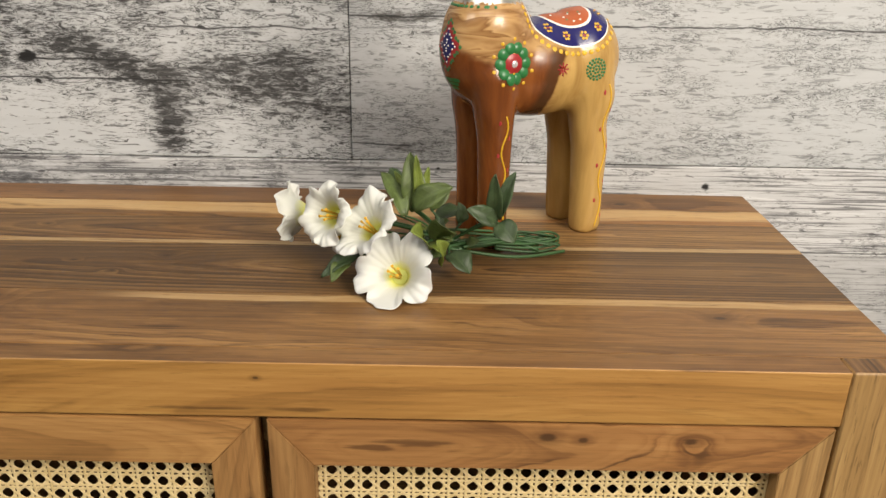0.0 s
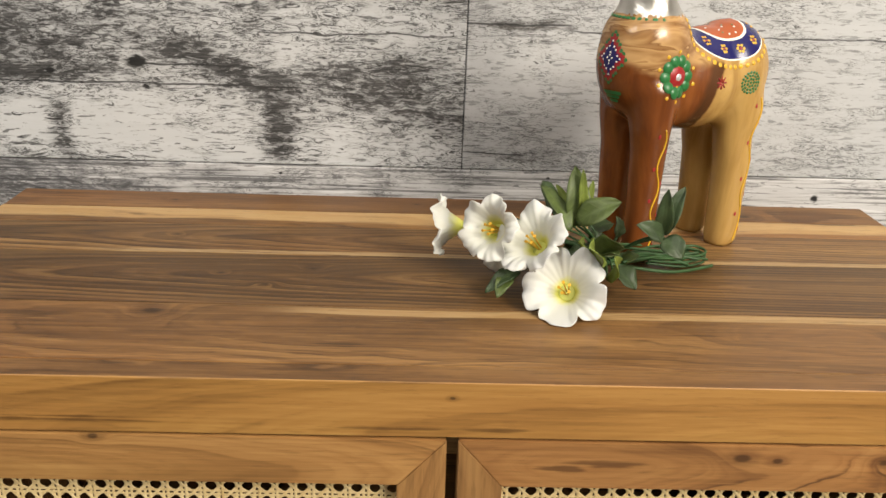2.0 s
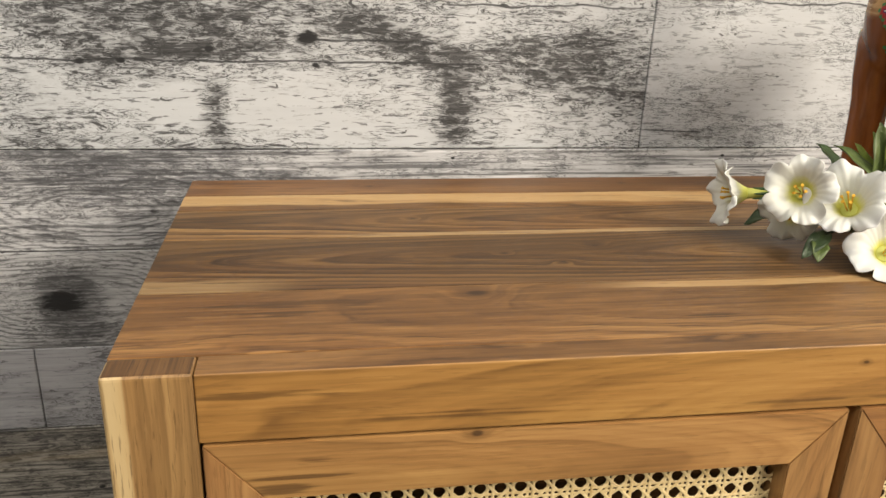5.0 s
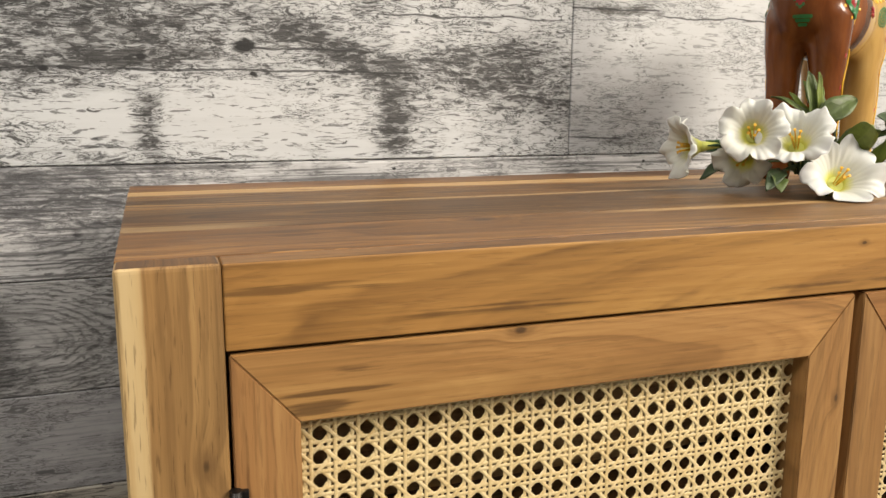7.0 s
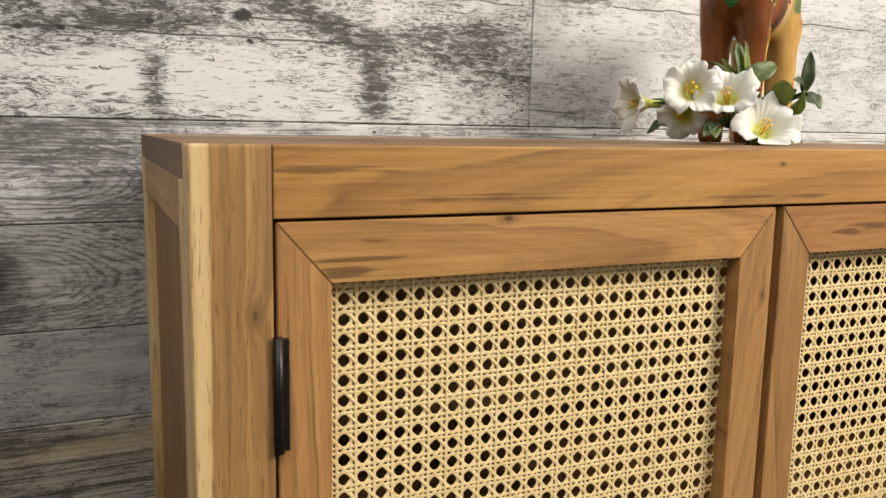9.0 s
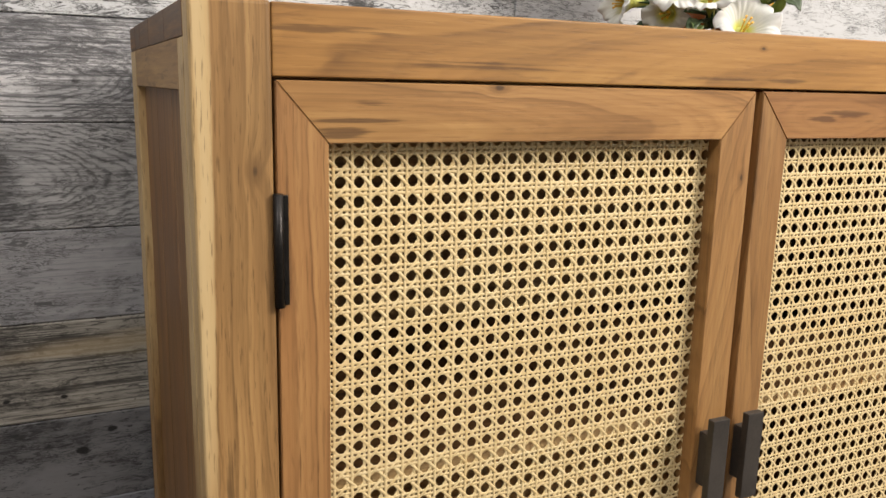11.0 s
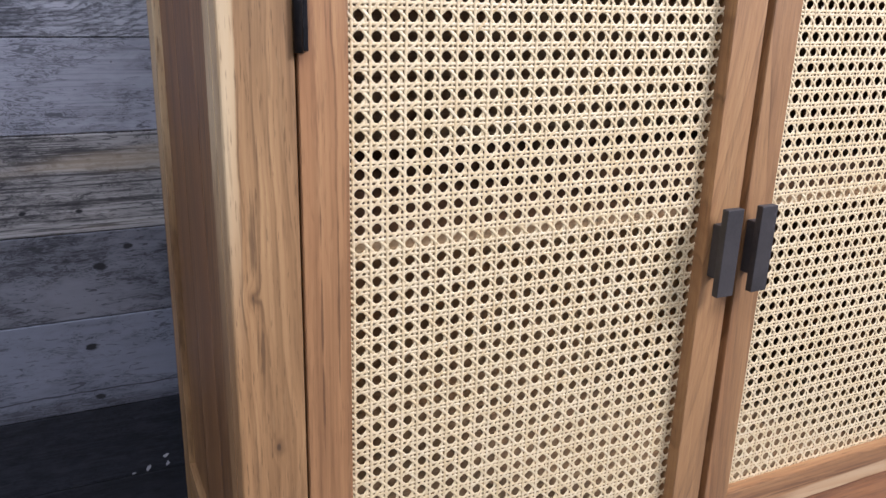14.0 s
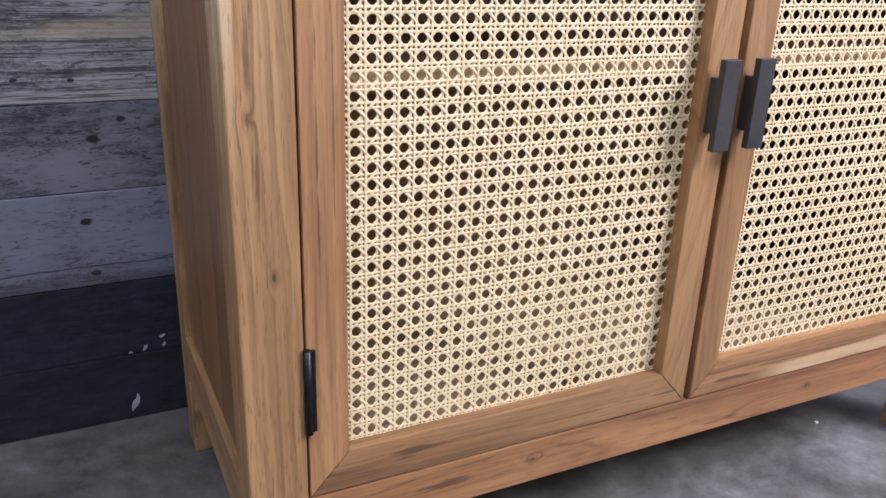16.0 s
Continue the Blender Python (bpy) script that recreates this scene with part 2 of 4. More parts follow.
    colour = n.mix(n.math("MULTIPLY", n.step(slit, 0.61 - dense * 0.45, 0.65 - dense * 0.45), cracks), colour, (0.022, 0.022, 0.024))
    for sz, xa, xb in splits:
        off = n.math("ABSOLUTE", n.math("ADD", n.math("SUBTRACT", z, sz), n.math("MULTIPLY", n.math("SUBTRACT", n.noise(n.scaled(here, 14, 1, 3), 1.0, 4, 0.6), 0.5), 0.012)))
        thin = n.math("SUBTRACT", 1.0, n.step(n.math("ADD", off, n.math("MULTIPLY", n.math("SUBTRACT", flake2, 0.5), 0.0028)), 0.0004, 0.0013))
        span = n.math("MULTIPLY", n.step(x, xa, xa + 0.02), n.math("SUBTRACT", 1.0, n.step(x, xb - 0.02, xb)))
        colour = n.mix(n.math("MULTIPLY", n.math("MULTIPLY", thin, span), 0.85), colour, (0.018, 0.018, 0.02))
    for hx, hz, hr in holes:
        dx, dz = n.math("DIVIDE", n.math("SUBTRACT", x, hx), 1.5), n.math("SUBTRACT", z, hz)
        far = n.math("SQRT", n.math("ADD", n.math("MULTIPLY", dx, dx), n.math("MULTIPLY", dz, dz)))
        far = n.math("ADD", far, n.math("MULTIPLY", n.math("SUBTRACT", flake2, 0.5), hr * 2.2))
        colour = n.mix(n.math("SUBTRACT", 1.0, n.step(far, hr * 0.5, hr)), colour, (0.012, 0.012, 0.013))
    if tint:
        colour = n.mix(n.step(n.noise(n.scaled(here, 3, 1, 26), 1.0, 3), 0.5, 0.7), colour, n.mix(0.6, colour, tint))
    n.bump(n.math("SUBTRACT", n.math("MULTIPLY", grain, 0.4), n.math("MULTIPLY", n.math("ADD", bare_mask, gaps), 0.6)), 0.35, 0.0008)
    return n.done(colour, n.math("ADD", rough, n.math("MULTIPLY", flake2, 0.25)))


def plain(name, colour, rough=0.5, metal=0.0, speckle=0.12, scale=60.0, relief=0.15, **more):
    n = Nodes(name)
    p = n.place(3.1)
    a = n.noise(p, scale, 5, 0.6)
    b = n.noise(p, scale * 0.11, 3, 0.5)
    both = n.math("ADD", n.math("MULTIPLY", a, 0.5), n.math("MULTIPLY", b, 0.5))
    n.bump(a, relief, 0.0006)
    c = n.ramp(both, (0.3, tuple(v * (1 - speckle * 2) for v in colour)), (0.7, tuple(min(1, v * (1 + speckle)) for v in colour)))
    return n.done(c, n.math("ADD", rough - 0.06, n.math("MULTIPLY", a, 0.12)), metal, **more)


TEAK = ((0.078, 0.034, 0.0120), (0.265, 0.128, 0.046), (0.45, 0.245, 0.096))
DARK = ((0.052, 0.024, 0.0105), (0.150, 0.073, 0.029), (0.29, 0.152, 0.063))
RED = ((0.085, 0.034, 0.0130), (0.225, 0.098, 0.037), (0.36, 0.172, 0.067))
GOLD = ((0.115, 0.049, 0.0135), (0.340, 0.166, 0.050), (0.49, 0.268, 0.090))
TAN = ((0.112, 0.057, 0.022), (0.293, 0.166, 0.069), (0.46, 0.285, 0.128))

m_board = [
    wood("teak_board_front", (0.070, 0.032, 0.0120), (0.205, 0.100, 0.038), (0.36, 0.198, 0.080), "x", 0.008, (0.53, 0.793), (0.0, -0.07), 0.020, 0.55, 0.75, sap=[("y", 0.5565, 0.0055, 0, -0.28, -0.20)], knots=[(-0.345, 0.551, 0.815, 0.006), (0.215, 0.535, 0.815, 0.005)],
         marks=[(-0.44, 0.543, 0.815, 0.055, 0.004), (-0.46, 0.529, 0.815, 0.02, 0.003), (-0.20, 0.506, 0.815, 0.02, 0.003), (0.06, 0.53, 0.815, 0.02, 0.0012)]),
    wood("teak_board_brown", (0.054, 0.026, 0.0100), (0.126, 0.063, 0.024), (0.245, 0.134, 0.055), "x", 0.0050, (0.617, 0.826), (0.0, 0.055), 0.006, 0.80, 0.45, sap=[("y", 0.575, 0.012, 0, -0.45, -0.52)], knots=[(-0.235, 0.634, 0.815, 0.003), (-0.27, 0.602, 0.815, 0.0022), (-0.31, 0.622, 0.815, 0.0018)]),
    wood("teak_board_mixed", (0.060, 0.028, 0.0115), (0.185, 0.094, 0.037), (0.34, 0.192, 0.082), "x", 0.0050, (0.702, 0.828), (0.0, 0.05), 0.006, 0.80, 0.6, sap=[("y", 0.6675, 0.0042, 0, -0.47, -0.38)], knots=[(-0.37, 0.705, 0.815, 0.002)], marks=[(-0.51, 0.70, 0.815, 0.03, 0.002)]),
    wood("teak_board_sap", *TEAK, "x", 0.008, (0.72, 0.70), (0.01, 0.02), 0.012, 0.6, 0.5, sap=[("y", 0.760, 0.0155)]),
    wood("teak_board_back", (0.082, 0.034, 0.0140), (0.188, 0.088, 0.035), (0.31, 0.158, 0.066), "x", 0.009, (0.79, 0.74), (0.0, 0.02), 0.014, 0.5, 0.5, knots=[(-0.40, 0.80, 0.815, 0.0028), (-0.15, 0.803, 0.815, 0.002), (0.19, 0.79, 0.815, 0.006)]),
]
m_front = wood("teak_front_rail", *GOLD, "x", 0.0125, (0.4734, 0.768), (0.12, 0.0), 0.011, 0.55, 0.40, 0.25, knots=[(-0.12, 0.459, 0.803, 0.0016)], marks=[(-0.405, 0.459, 0.782, 0.045, 0.0022), (-0.13, 0.459, 0.778, 0.05, 0.0012), (-0.50, 0.459, 0.80, 0.06, 0.0016)], grain=0.6)
# same board as m_front; how dim the top looks at its angle is painted in
m_front_top_dim = wood("teak_front_rail_top_dim", (0.066, 0.029, 0.0110), (0.178, 0.084, 0.032), (0.30, 0.155, 0.062), "x", 0.007, (0.47, 0.75), (0.01, 0.0), 0.010, 0.5, 0.5, 0.3)
m_low = wood("teak_bottom_rail", *RED, "x", 0.011, (0.50, 0.115), (0.0, 0.02), 0.016, 0.55, 0.6, 0.3, knots=[(-0.30, 0.46, 0.131, 0.003), (0.06, 0.46, 0.13, 0.003)], marks=[(-0.40, 0.46, 0.13, 0.03, 0.003)])
m_post = wood("teak_post", *TAN, "z", 0.010, (-0.575, 0.50), (0.035, 0.03), 0.014, 0.45, 0.45, 0.70, grain=0.55, sap=[("x", -0.5605, 0.0065, 2, 0.40, 0.60)], knots=[(-0.5275, 0.459, 0.715, 0.0034), (-0.5365, 0.459, 0.354, 0.0024), (-0.55, 0.459, 0.47, 0.0018)], marks=[(-0.548, 0.459, 0.50, 0.045, 0.0022), (-0.5445, 0.459, 0.42, 0.03, 0.0012), (-0.521, 0.459, 0.545, 0.012, 0.001)])
m_end = wood("teak_end_grain", *DARK, "y", 0.004, (0.0, 0.70), (0.0, 0.0), 0.006, 0.5, 0.8)
m_side = wood("teak_side", (0.070, 0.031, 0.0120), (0.205, 0.100, 0.038), (0.34, 0.185, 0.075), "z", 0.010, (-0.60, 0.62), (0.0, 0.02), 0.012, 0.45, 0.5, 0.3)
m_side_rail = wood("teak_side_rail", *TAN, "y", 0.010, (-0.60, 0.76), (0.0, 0.0), 0.010, 0.35, 0.4, 0.3)
# the eight members of the two doors
m_stile = [
    wood("teak_stile_russet", (0.112, 0.047, 0.0170), (0.315, 0.156, 0.062), (0.45, 0.252, 0.106), "z", 0.009, (-0.535, 0.50), (0.012, 0.0), 0.010, 0.40, 0.55, 0.25, marks=[(-0.502, 0.459, 0.52, 0.10, 0.0007), (-0.490, 0.459, 0.42, 0.09, 0.0006)], grain=0.6),
    wood("teak_stile_tan", (0.105, 0.050, 0.0190), (0.290, 0.152, 0.060), (0.43, 0.248, 0.105), "z", 0.010, (-0.24, 0.47), (-0.22, 0.0), 0.010, 0.40, 0.4, 0.25, knots=[(-0.131, 0.459, 0.70, 0.0026)], grain=0.6),
    wood("teak_stile_brown", (0.085, 0.040, 0.0155), (0.255, 0.128, 0.050), (0.40, 0.222, 0.092), "z", 0.009, (-0.03, 0.48), (0.10, 0.0), 0.012, 0.45, 0.5, 0.25, grain=0.6),
    wood("teak_stile_gold", *TAN, "z", 0.010, (0.33, 0.49), (0.02, 0.0), 0.010, 0.40, 0.4, 0.25, grain=0.6),
]
m_rail = [
    wood("teak_rail_figured", (0.092, 0.041, 0.0145), (0.315, 0.156, 0.057), (0.50, 0.280, 0.112), "x", 0.011, (0.3885, 0.7380), (0.15, 0.0), 0.012, 0.5, 0.45, 0.2, knots=[(-0.36, 0.459, 0.768, 0.0028)], marks=[(-0.468, 0.459, 0.7365, 0.012, 0.0022), (-0.455, 0.459, 0.7560, 0.012, 0.0016), (-0.462, 0.459, 0.7455, 0.016, 0.0008)], grain=0.6),
    wood("teak_rail_streaked", (0.070, 0.034, 0.0140), (0.230, 0.118, 0.047), (0.38, 0.215, 0.092), "x", 0.012, (0.50, 0.18), (0.0, 0.06), 0.014, 0.5, 0.6, 0.3, marks=[(-0.42, 0.459, 0.176, 0.02, 0.003), (-0.25, 0.459, 0.168, 0.09, 0.0018)]),
    wood("teak_rail_wild", (0.095, 0.036, 0.0130), (0.285, 0.132, 0.049), (0.43, 0.230, 0.092), "x", 0.010, (0.459, 0.75), (0.20, 0.0), 0.024, 0.65, 0.6, 0.25, knots=[(0.08, 0.459, 0.759, 0.0045), (0.105, 0.459, 0.757, 0.0030), (0.180, 0.459, 0.757, 0.004)], marks=[(-0.01, 0.459, 0.752, 0.02, 0.0022), (0.03, 0.459, 0.744, 0.018, 0.002), (-0.045, 0.459, 0.748, 0.012, 0.002)], grain=0.6),
    wood("teak_rail_sapwood", (0.090, 0.036, 0.0140), (0.265, 0.128, 0.050), (0.40, 0.222, 0.095), "x", 0.011, (0.48, 0.20), (0.0, 0.02), 0.012, 0.5, 0.5, 0.25, sap=[("z", 0.1600, 0.0085, 0, -0.03, 0.03)], marks=[(-0.055, 0.459, 0.166, 0.018, 0.003), (0.01, 0.459, 0.172, 0.07, 0.001)]),
]
m_inside = wood("cabinet_inside", (0.33, 0.195, 0.090), (0.56, 0.365, 0.185), (0.67, 0.475, 0.265), "x", 0.012, (0.6, 0.3), (0, 0), 0.01, 0.4, 0.4)
# same wood as the inside; the shade on the shelf top is put into the colour
m_shelf_shaded = wood("teak_shelf_shaded", *DARK, "x", 0.010, (0.6, 0.3), (0, 0), 0.01, 0.4, 0.4)

cane = Nodes("cane")
cp = cane.place(1.7)
cane_fine = cane.noise(cane.scaled(cp, 900, 900, 900), 1.0, 3, 0.6)
cane_wide = cane.noise(cp, 14, 4, 0.6)
cane_tone = cane.math("ADD", cane.math("MULTIPLY", cane_fine, 0.45), cane.math("MULTIPLY", cane_wide, 0.55))
cane.bump(cane_fine, 0.25, 0.0003)
m_cane = cane.done(cane.ramp(cane_tone, (0.30, (0.46, 0.30, 0.115)), (0.44, (0.65, 0.49, 0.245)), (0.70, (0.74, 0.61, 0.37))), 0.42)

m_black = plain("black_iron", (0.044, 0.037, 0.032), 0.5, 0.1, 0.25, 300, 0.25)
m_hinge = plain("hinge_iron", (0.02, 0.018, 0.017), 0.38, 0.7, 0.3, 420, 0.35)

concrete = Nodes("concrete")
kp = concrete.place()
k1, k2, k3 = concrete.noise(kp, 7, 6, 0.66, 0.6), concrete.noise(kp, 34, 6, 0.70), concrete.noise(kp, 220, 4, 0.6)
ktone = concrete.math("ADD", concrete.math("MULTIPLY", k1, 0.6), concrete.math("ADD", concrete.math("MULTIPLY", k2, 0.3), concrete.math("MULTIPLY", k3, 0.1)))
concrete.bump(concrete.math("ADD", k2, concrete.math("MULTIPLY", k3, 0.3)), 0.15, 0.002)
m_concrete = concrete.done(concrete.ramp(ktone, (0.36, (0.038, 0.034, 0.029)), (0.47, (0.098, 0.090, 0.076)), (0.54, (0.135, 0.124, 0.105)), (0.66, (0.235, 0.220, 0.190))), concrete.math("ADD", 0.3, concrete.math("MULTIPLY", k2, 0.4)))

m_plaster = plain("painted_plaster", (0.62, 0.61, 0.59), 0.8, 0, 0.05, 40, 0.2)
m_ceiling = plain("ceiling_tile", (0.74, 0.74, 0.72), 0.9, 0, 0.05, 90, 0.3)
m_groove = plain("groove_dark", (0.02, 0.02, 0.021), 0.9)


# ---- mesh helpers ----
def part(name, bm, material, parent=None, label="", smooth=False):
    mesh = bpy.data.meshes.new(name)
    bm.normal_update()
    bm.to_mesh(mesh)
    bm.free()
    for m in material if isinstance(material, (list, tuple)) else [material]:
        mesh.materials.append(m)
    if smooth:
        mesh.polygons.foreach_set("use_smooth", [True] * len(mesh.polygons))
    ob = new(name, mesh)
    if parent:
        ob.parent = parent
    if label:
        tagged(ob, label)
    return ob


def box(x0, x1, y0, y1, z0, z1, bevel=0.0012, segments=2):
    bm = bmesh.new()
    bmesh.ops.create_cube(bm, size=1, matrix=Matrix.Translation(((x0 + x1) / 2, (y0 + y1) / 2, (z0 + z1) / 2)) @ Matrix.Diagonal((x1 - x0, y1 - y0, z1 - z0, 1)))
    if bevel:
        bmesh.ops.bevel(bm, geom=bm.edges[:], offset=bevel, segments=segments, affect="EDGES", profile=0.6)
    return bm


def second_skin(bm, axis):
    """Gives the faces that look along an axis the second material."""
    bm.normal_update()
    for f in bm.faces:
        if abs(f.normal[axis]) > 0.8:
            f.material_index = 1
    return bm


def join(*bms):
    """Several bmeshes as one; the material index of each is its place in the list when given as a pair."""
    out = bmesh.new()
    for one in bms:
        bm, index = one if isinstance(one, tuple) else (one, 0)
        made = [out.verts.new(v.co) for v in bm.verts]
        for i, v in enumerate(bm.verts):
            v.index = i
        for f in bm.faces:
            try:
                face = out.faces.new([made[v.index] for v in f.verts])
            except ValueError:
                continue
            face.material_index, face.smooth = index or f.material_index, f.smooth
        bm.free()
    return out


def tube(points, radii, sides=10, cap=True):
    """A round rod along points, its radius changing from point to point."""
    bm = bmesh.new()
    rows = []
    points = [Vector(p) for p in points]
    for i, p in enumerate(points):
        d = (points[min(i + 1, len(points) - 1)] - points[max(i - 1, 0)]).normalized()
        u = d.cross(Vector((0.31, 0.87, 0.38))).normalized()
        v = d.cross(u)
        r = radii[i] if isinstance(radii, (list, tuple)) else radii
        rows.append([bm.verts.new(p + r * (math.cos(a) * u + math.sin(a) * v)) for a in (2 * math.pi * k / sides for k in range(sides))])
    for a, b in zip(rows, rows[1:]):
        for k in range(sides):
            bm.faces.new((a[k], a[(k + 1) % sides], b[(k + 1) % sides], b[k])).smooth = True
    if cap:
        bm.faces.new(rows[0][::-1])
        bm.faces.new(rows[-1])
    return bm


# ---- room ----
Y_WALL = 0.886
floor = part("floor", box(-3.2, 3.2, -3.6, 1.1, -0.12, 0.0, 0), m_concrete)
tagged(floor, "dark grey stained concrete floor", "floor", kind="structure")
ceiling = part("ceiling", box(-3.2, 3.2, -3.6, 1.1, 2.7, 2.8, 0), m_ceiling)
tagged(ceiling, "plain off-white ceiling", "ceiling", kind="structure")
wall_north = part("wall_north", box(-3.2, 3.2, Y_WALL + 0.012, Y_WALL + 0.15, 0, 2.7, 0), m_groove)
tagged(wall_north, "wall clad in weathered black and white barn boards", "wall", kind="structure")
for name, x0, x1, y0, y1 in (("wall_west", -3.3, -3.2, -3.6, 1.1), ("wall_east", 3.2, 3.3, -3.6, 1.1)):
    tagged(part(name, box(x0, x1, y0, y1, 0, 2.7, 0), m_plaster), "plain painted wall", "wall", kind="structure")
# the south wall has the shop window
south = join(box(-3.2, 1.1, -3.7, -3.6, 0, 2.7, 0), box(2.7, 3.2, -3.7, -3.6, 0, 2.7, 0), box(1.1, 2.7, -3.7, -3.6, 0, 0.9, 0), box(1.1, 2.7, -3.7, -3.6, 2.3, 2.7, 0))
tagged(part("wall_south", south, m_plaster), "plain painted wall with a window opening", "wall", kind="structure")

# ---- cabinet ----
X0, X1, Y0, Y1, TOP = -0.564, 0.330, 0.459, 0.825, 0.815
cabinet = tagged(new("rattan_cabinet"), "two-door teak cabinet with woven cane door panels", "cabinet")
cabinet.location = (0, 0, 0)
edges = [0.480, 0.565, 0.663, 0.733, 0.775, 0.825]
for k, (a, b) in enumerate(zip(edges, edges[1:])):
    part("top_board", second_skin(box(X0, X1, a + 0.0002, b - 0.0002, TOP - 0.021, TOP, 0.0007 if k < 4 else 0.0015), 0), [m_board[k], m_end], cabinet)
rail = box(-0.516, 0.281, Y0, 0.4798, 0.7715, TOP - 0.0002, 0.0014, 3)
part("front_rail", second_skin(rail, 2), [m_front, m_front_top_dim], cabinet)
for x0, x1 in ((X0, -0.5163), (0.2813, X1)):
    body = box(x0, x1, Y0 - 0.0008, 0.4797, 0.0, TOP + 0.0004, 0.0028, 3)
    rear = box(x0, x1, 0.4797, 0.503, 0.0, TOP - 0.0213, 0.001, 1)
    part("post", join(second_skin(body, 2), rear), [m_post, m_end], cabinet)
    part("post", box(x0, x1, 0.782, Y1, 0.0, TOP - 0.0213, 0.002, 2), m_post, cabinet)
    inner = 1 if x0 < 0 else -1
    xs = sorted((x0 if inner > 0 else x1, (x0 if inner > 0 else x1) + inner * 0.022))
    part("side_rail", box(xs[0], xs[1], 0.5032, 0.7818, 0.762, TOP - 0.0213, 0.001), m_side_rail, cabinet)
    part("side_rail", box(xs[0], xs[1], 0.5032, 0.7818, 0.100, 0.156, 0.001), m_side_rail, cabinet)
    for j in range(3):
        ya = 0.5034 + j * 0.0928
        part("side_panel", box(xs[0] + 0.007, xs[1] - 0.003, ya, ya + 0.0925, 0.1562, 0.7618, 0.0006, 1), m_side, cabinet)
part("bottom_rail", box(-0.516, 0.281, Y0 + 0.0005, 0.481, 0.106, 0.152, 0.0016), m_low, cabinet)
part("back_panel", box(-0.516, 0.281, 0.812, 0.822, 0.10, 0.79, 0), m_inside, cabinet)
part("base_panel", box(-0.516, 0.281, 0.482, 0.811, 0.125, 0.145, 0), m_inside, cabinet)
part("inner_shelf", second_skin(box(-0.516, 0.281, 0.482, 0.811, 0.4820, 0.4935, 0.0006), 1), [m_shelf_shaded, m_inside], cabinet)

PITCH, PX, PZ = 0.0132, 0.01292, 0.01333


def cane_sheet(x0, x1, y, z0, z1, cx, cz):
    """Six-way cane webbing: upright and level strands in pairs, slanting strands between them, lifted where they pass over."""
    rng = random.Random(int((cx + 3) * 997))
    verts, faces = [], []

    def strand(p, q, width, lift):
        length = math.dist(p, q)
        if length < 0.003:
            return
        steps = max(2, int(length / (PITCH * 0.20)))
        dx, dz = (q[0] - p[0]) / length, (q[1] - p[1]) / length
        start, wob = len(verts), rng.uniform(-0.00020, 0.00020)
        width *= rng.uniform(0.93, 1.07)
        for i in range(steps + 1):
            f = length * i / steps
            x, z = p[0] + dx * f, p[1] + dz * f
            up = lift((x - cx) / PX, (z - cz) / PZ)
            drift = wob + 0.00018 * math.sin(f * 47 + wob * 9e4)
            for side, rise in ((-0.5, 0.0), (-0.38, 0.00022), (0.38, 0.00022), (0.5, 0.0)):
                verts.append((x - dz * (side * width + drift), y - up - rise, z + dx * (side * width + drift)))
        for i in range(steps):
            a = start + 4 * i
            for k in range(3):
                faces.append((a + k, a + 4 + k, a + 5 + k, a + 1 + k))

    def wave(v):
        return math.cos(2 * math.pi * v)

    lo_i, hi_i = int((x0 - cx) / PX) - 1, int((x1 - cx) / PX) + 1
    lo_j, hi_j = int((z0 - cz) / PZ) - 1, int((z1 - cz) / PZ) + 1
    for i in range(lo_i, hi_i + 1):
        for s in (-1, 1):
            x = cx + (i + 0.5) * PX + s * 0.00168
            if x0 < x < x1:
                # one of the pair passes over the level strands, the other under
                strand((x, z0), (x, z1), 0.0021, lambda u, v, s=s: s * 0.00036 * (1 - wave(v)) / 2)
    for j in range(lo_j, hi_j + 1):
        for s in (-1, 1):
            z = cz + (j + 0.5) * PZ + s * 0.00172
            if z0 < z < z1:
                strand((x0, z), (x1, z), 0.0021, lambda u, v, s=s: s * 0.00012 * wave(u))
    for sign in (1, -1):
        for k in range(-90, 91):
            # (x - cx) / PX + sign * (z - cz) / PZ = k + 0.5
            ends = []
            for z in (z0, z1):
                x = cx + PX * (k + 0.5 - sign * (z - cz) / PZ)
                if x0 <= x <= x1:
                    ends.append((x, z))
            for x in (x0, x1):
                z = cz + PZ * sign * (k + 0.5 - (x - cx) / PX)
                if z0 < z < z1:
                    ends.append((x, z))
            if len(ends) >= 2:
                ends.sort()
                # falling strands ride over the upright pairs, rising ones over the level pairs
                strand(ends[0], ends[-1], 0.0021, lambda u, v, g=-sign: g * 0.00048 * wave(u))
    mesh = bpy.data.meshes.new("cane_panel")
    mesh.from_pydata(verts, [], faces)
    mesh.polygons.foreach_set("use_smooth", [True] * len(mesh.polygons))
    mesh.materials.append(m_cane)
    return mesh


def member(quad, y0, y1):
    """One mitred member of a door frame: a four-cornered prism with worn edges."""
    bm = bmesh.new()
    front = [bm.verts.new((x, y0, z)) for x, z in quad]
    back = [bm.verts.new((x, y1, z)) for x, z in quad]
    bm.faces.new(front)
    bm.faces.new(back[::-1])
    for k in range(4):
        bm.faces.new((front[k], back[k], back[(k + 1) % 4], front[(k + 1) % 4]))
    bmesh.ops.recalc_face_normals(bm, faces=bm.faces[:])
    bmesh.ops.bevel(bm, geom=bm.edges[:], offset=0.0007, segments=2, affect="EDGES")
    return bm


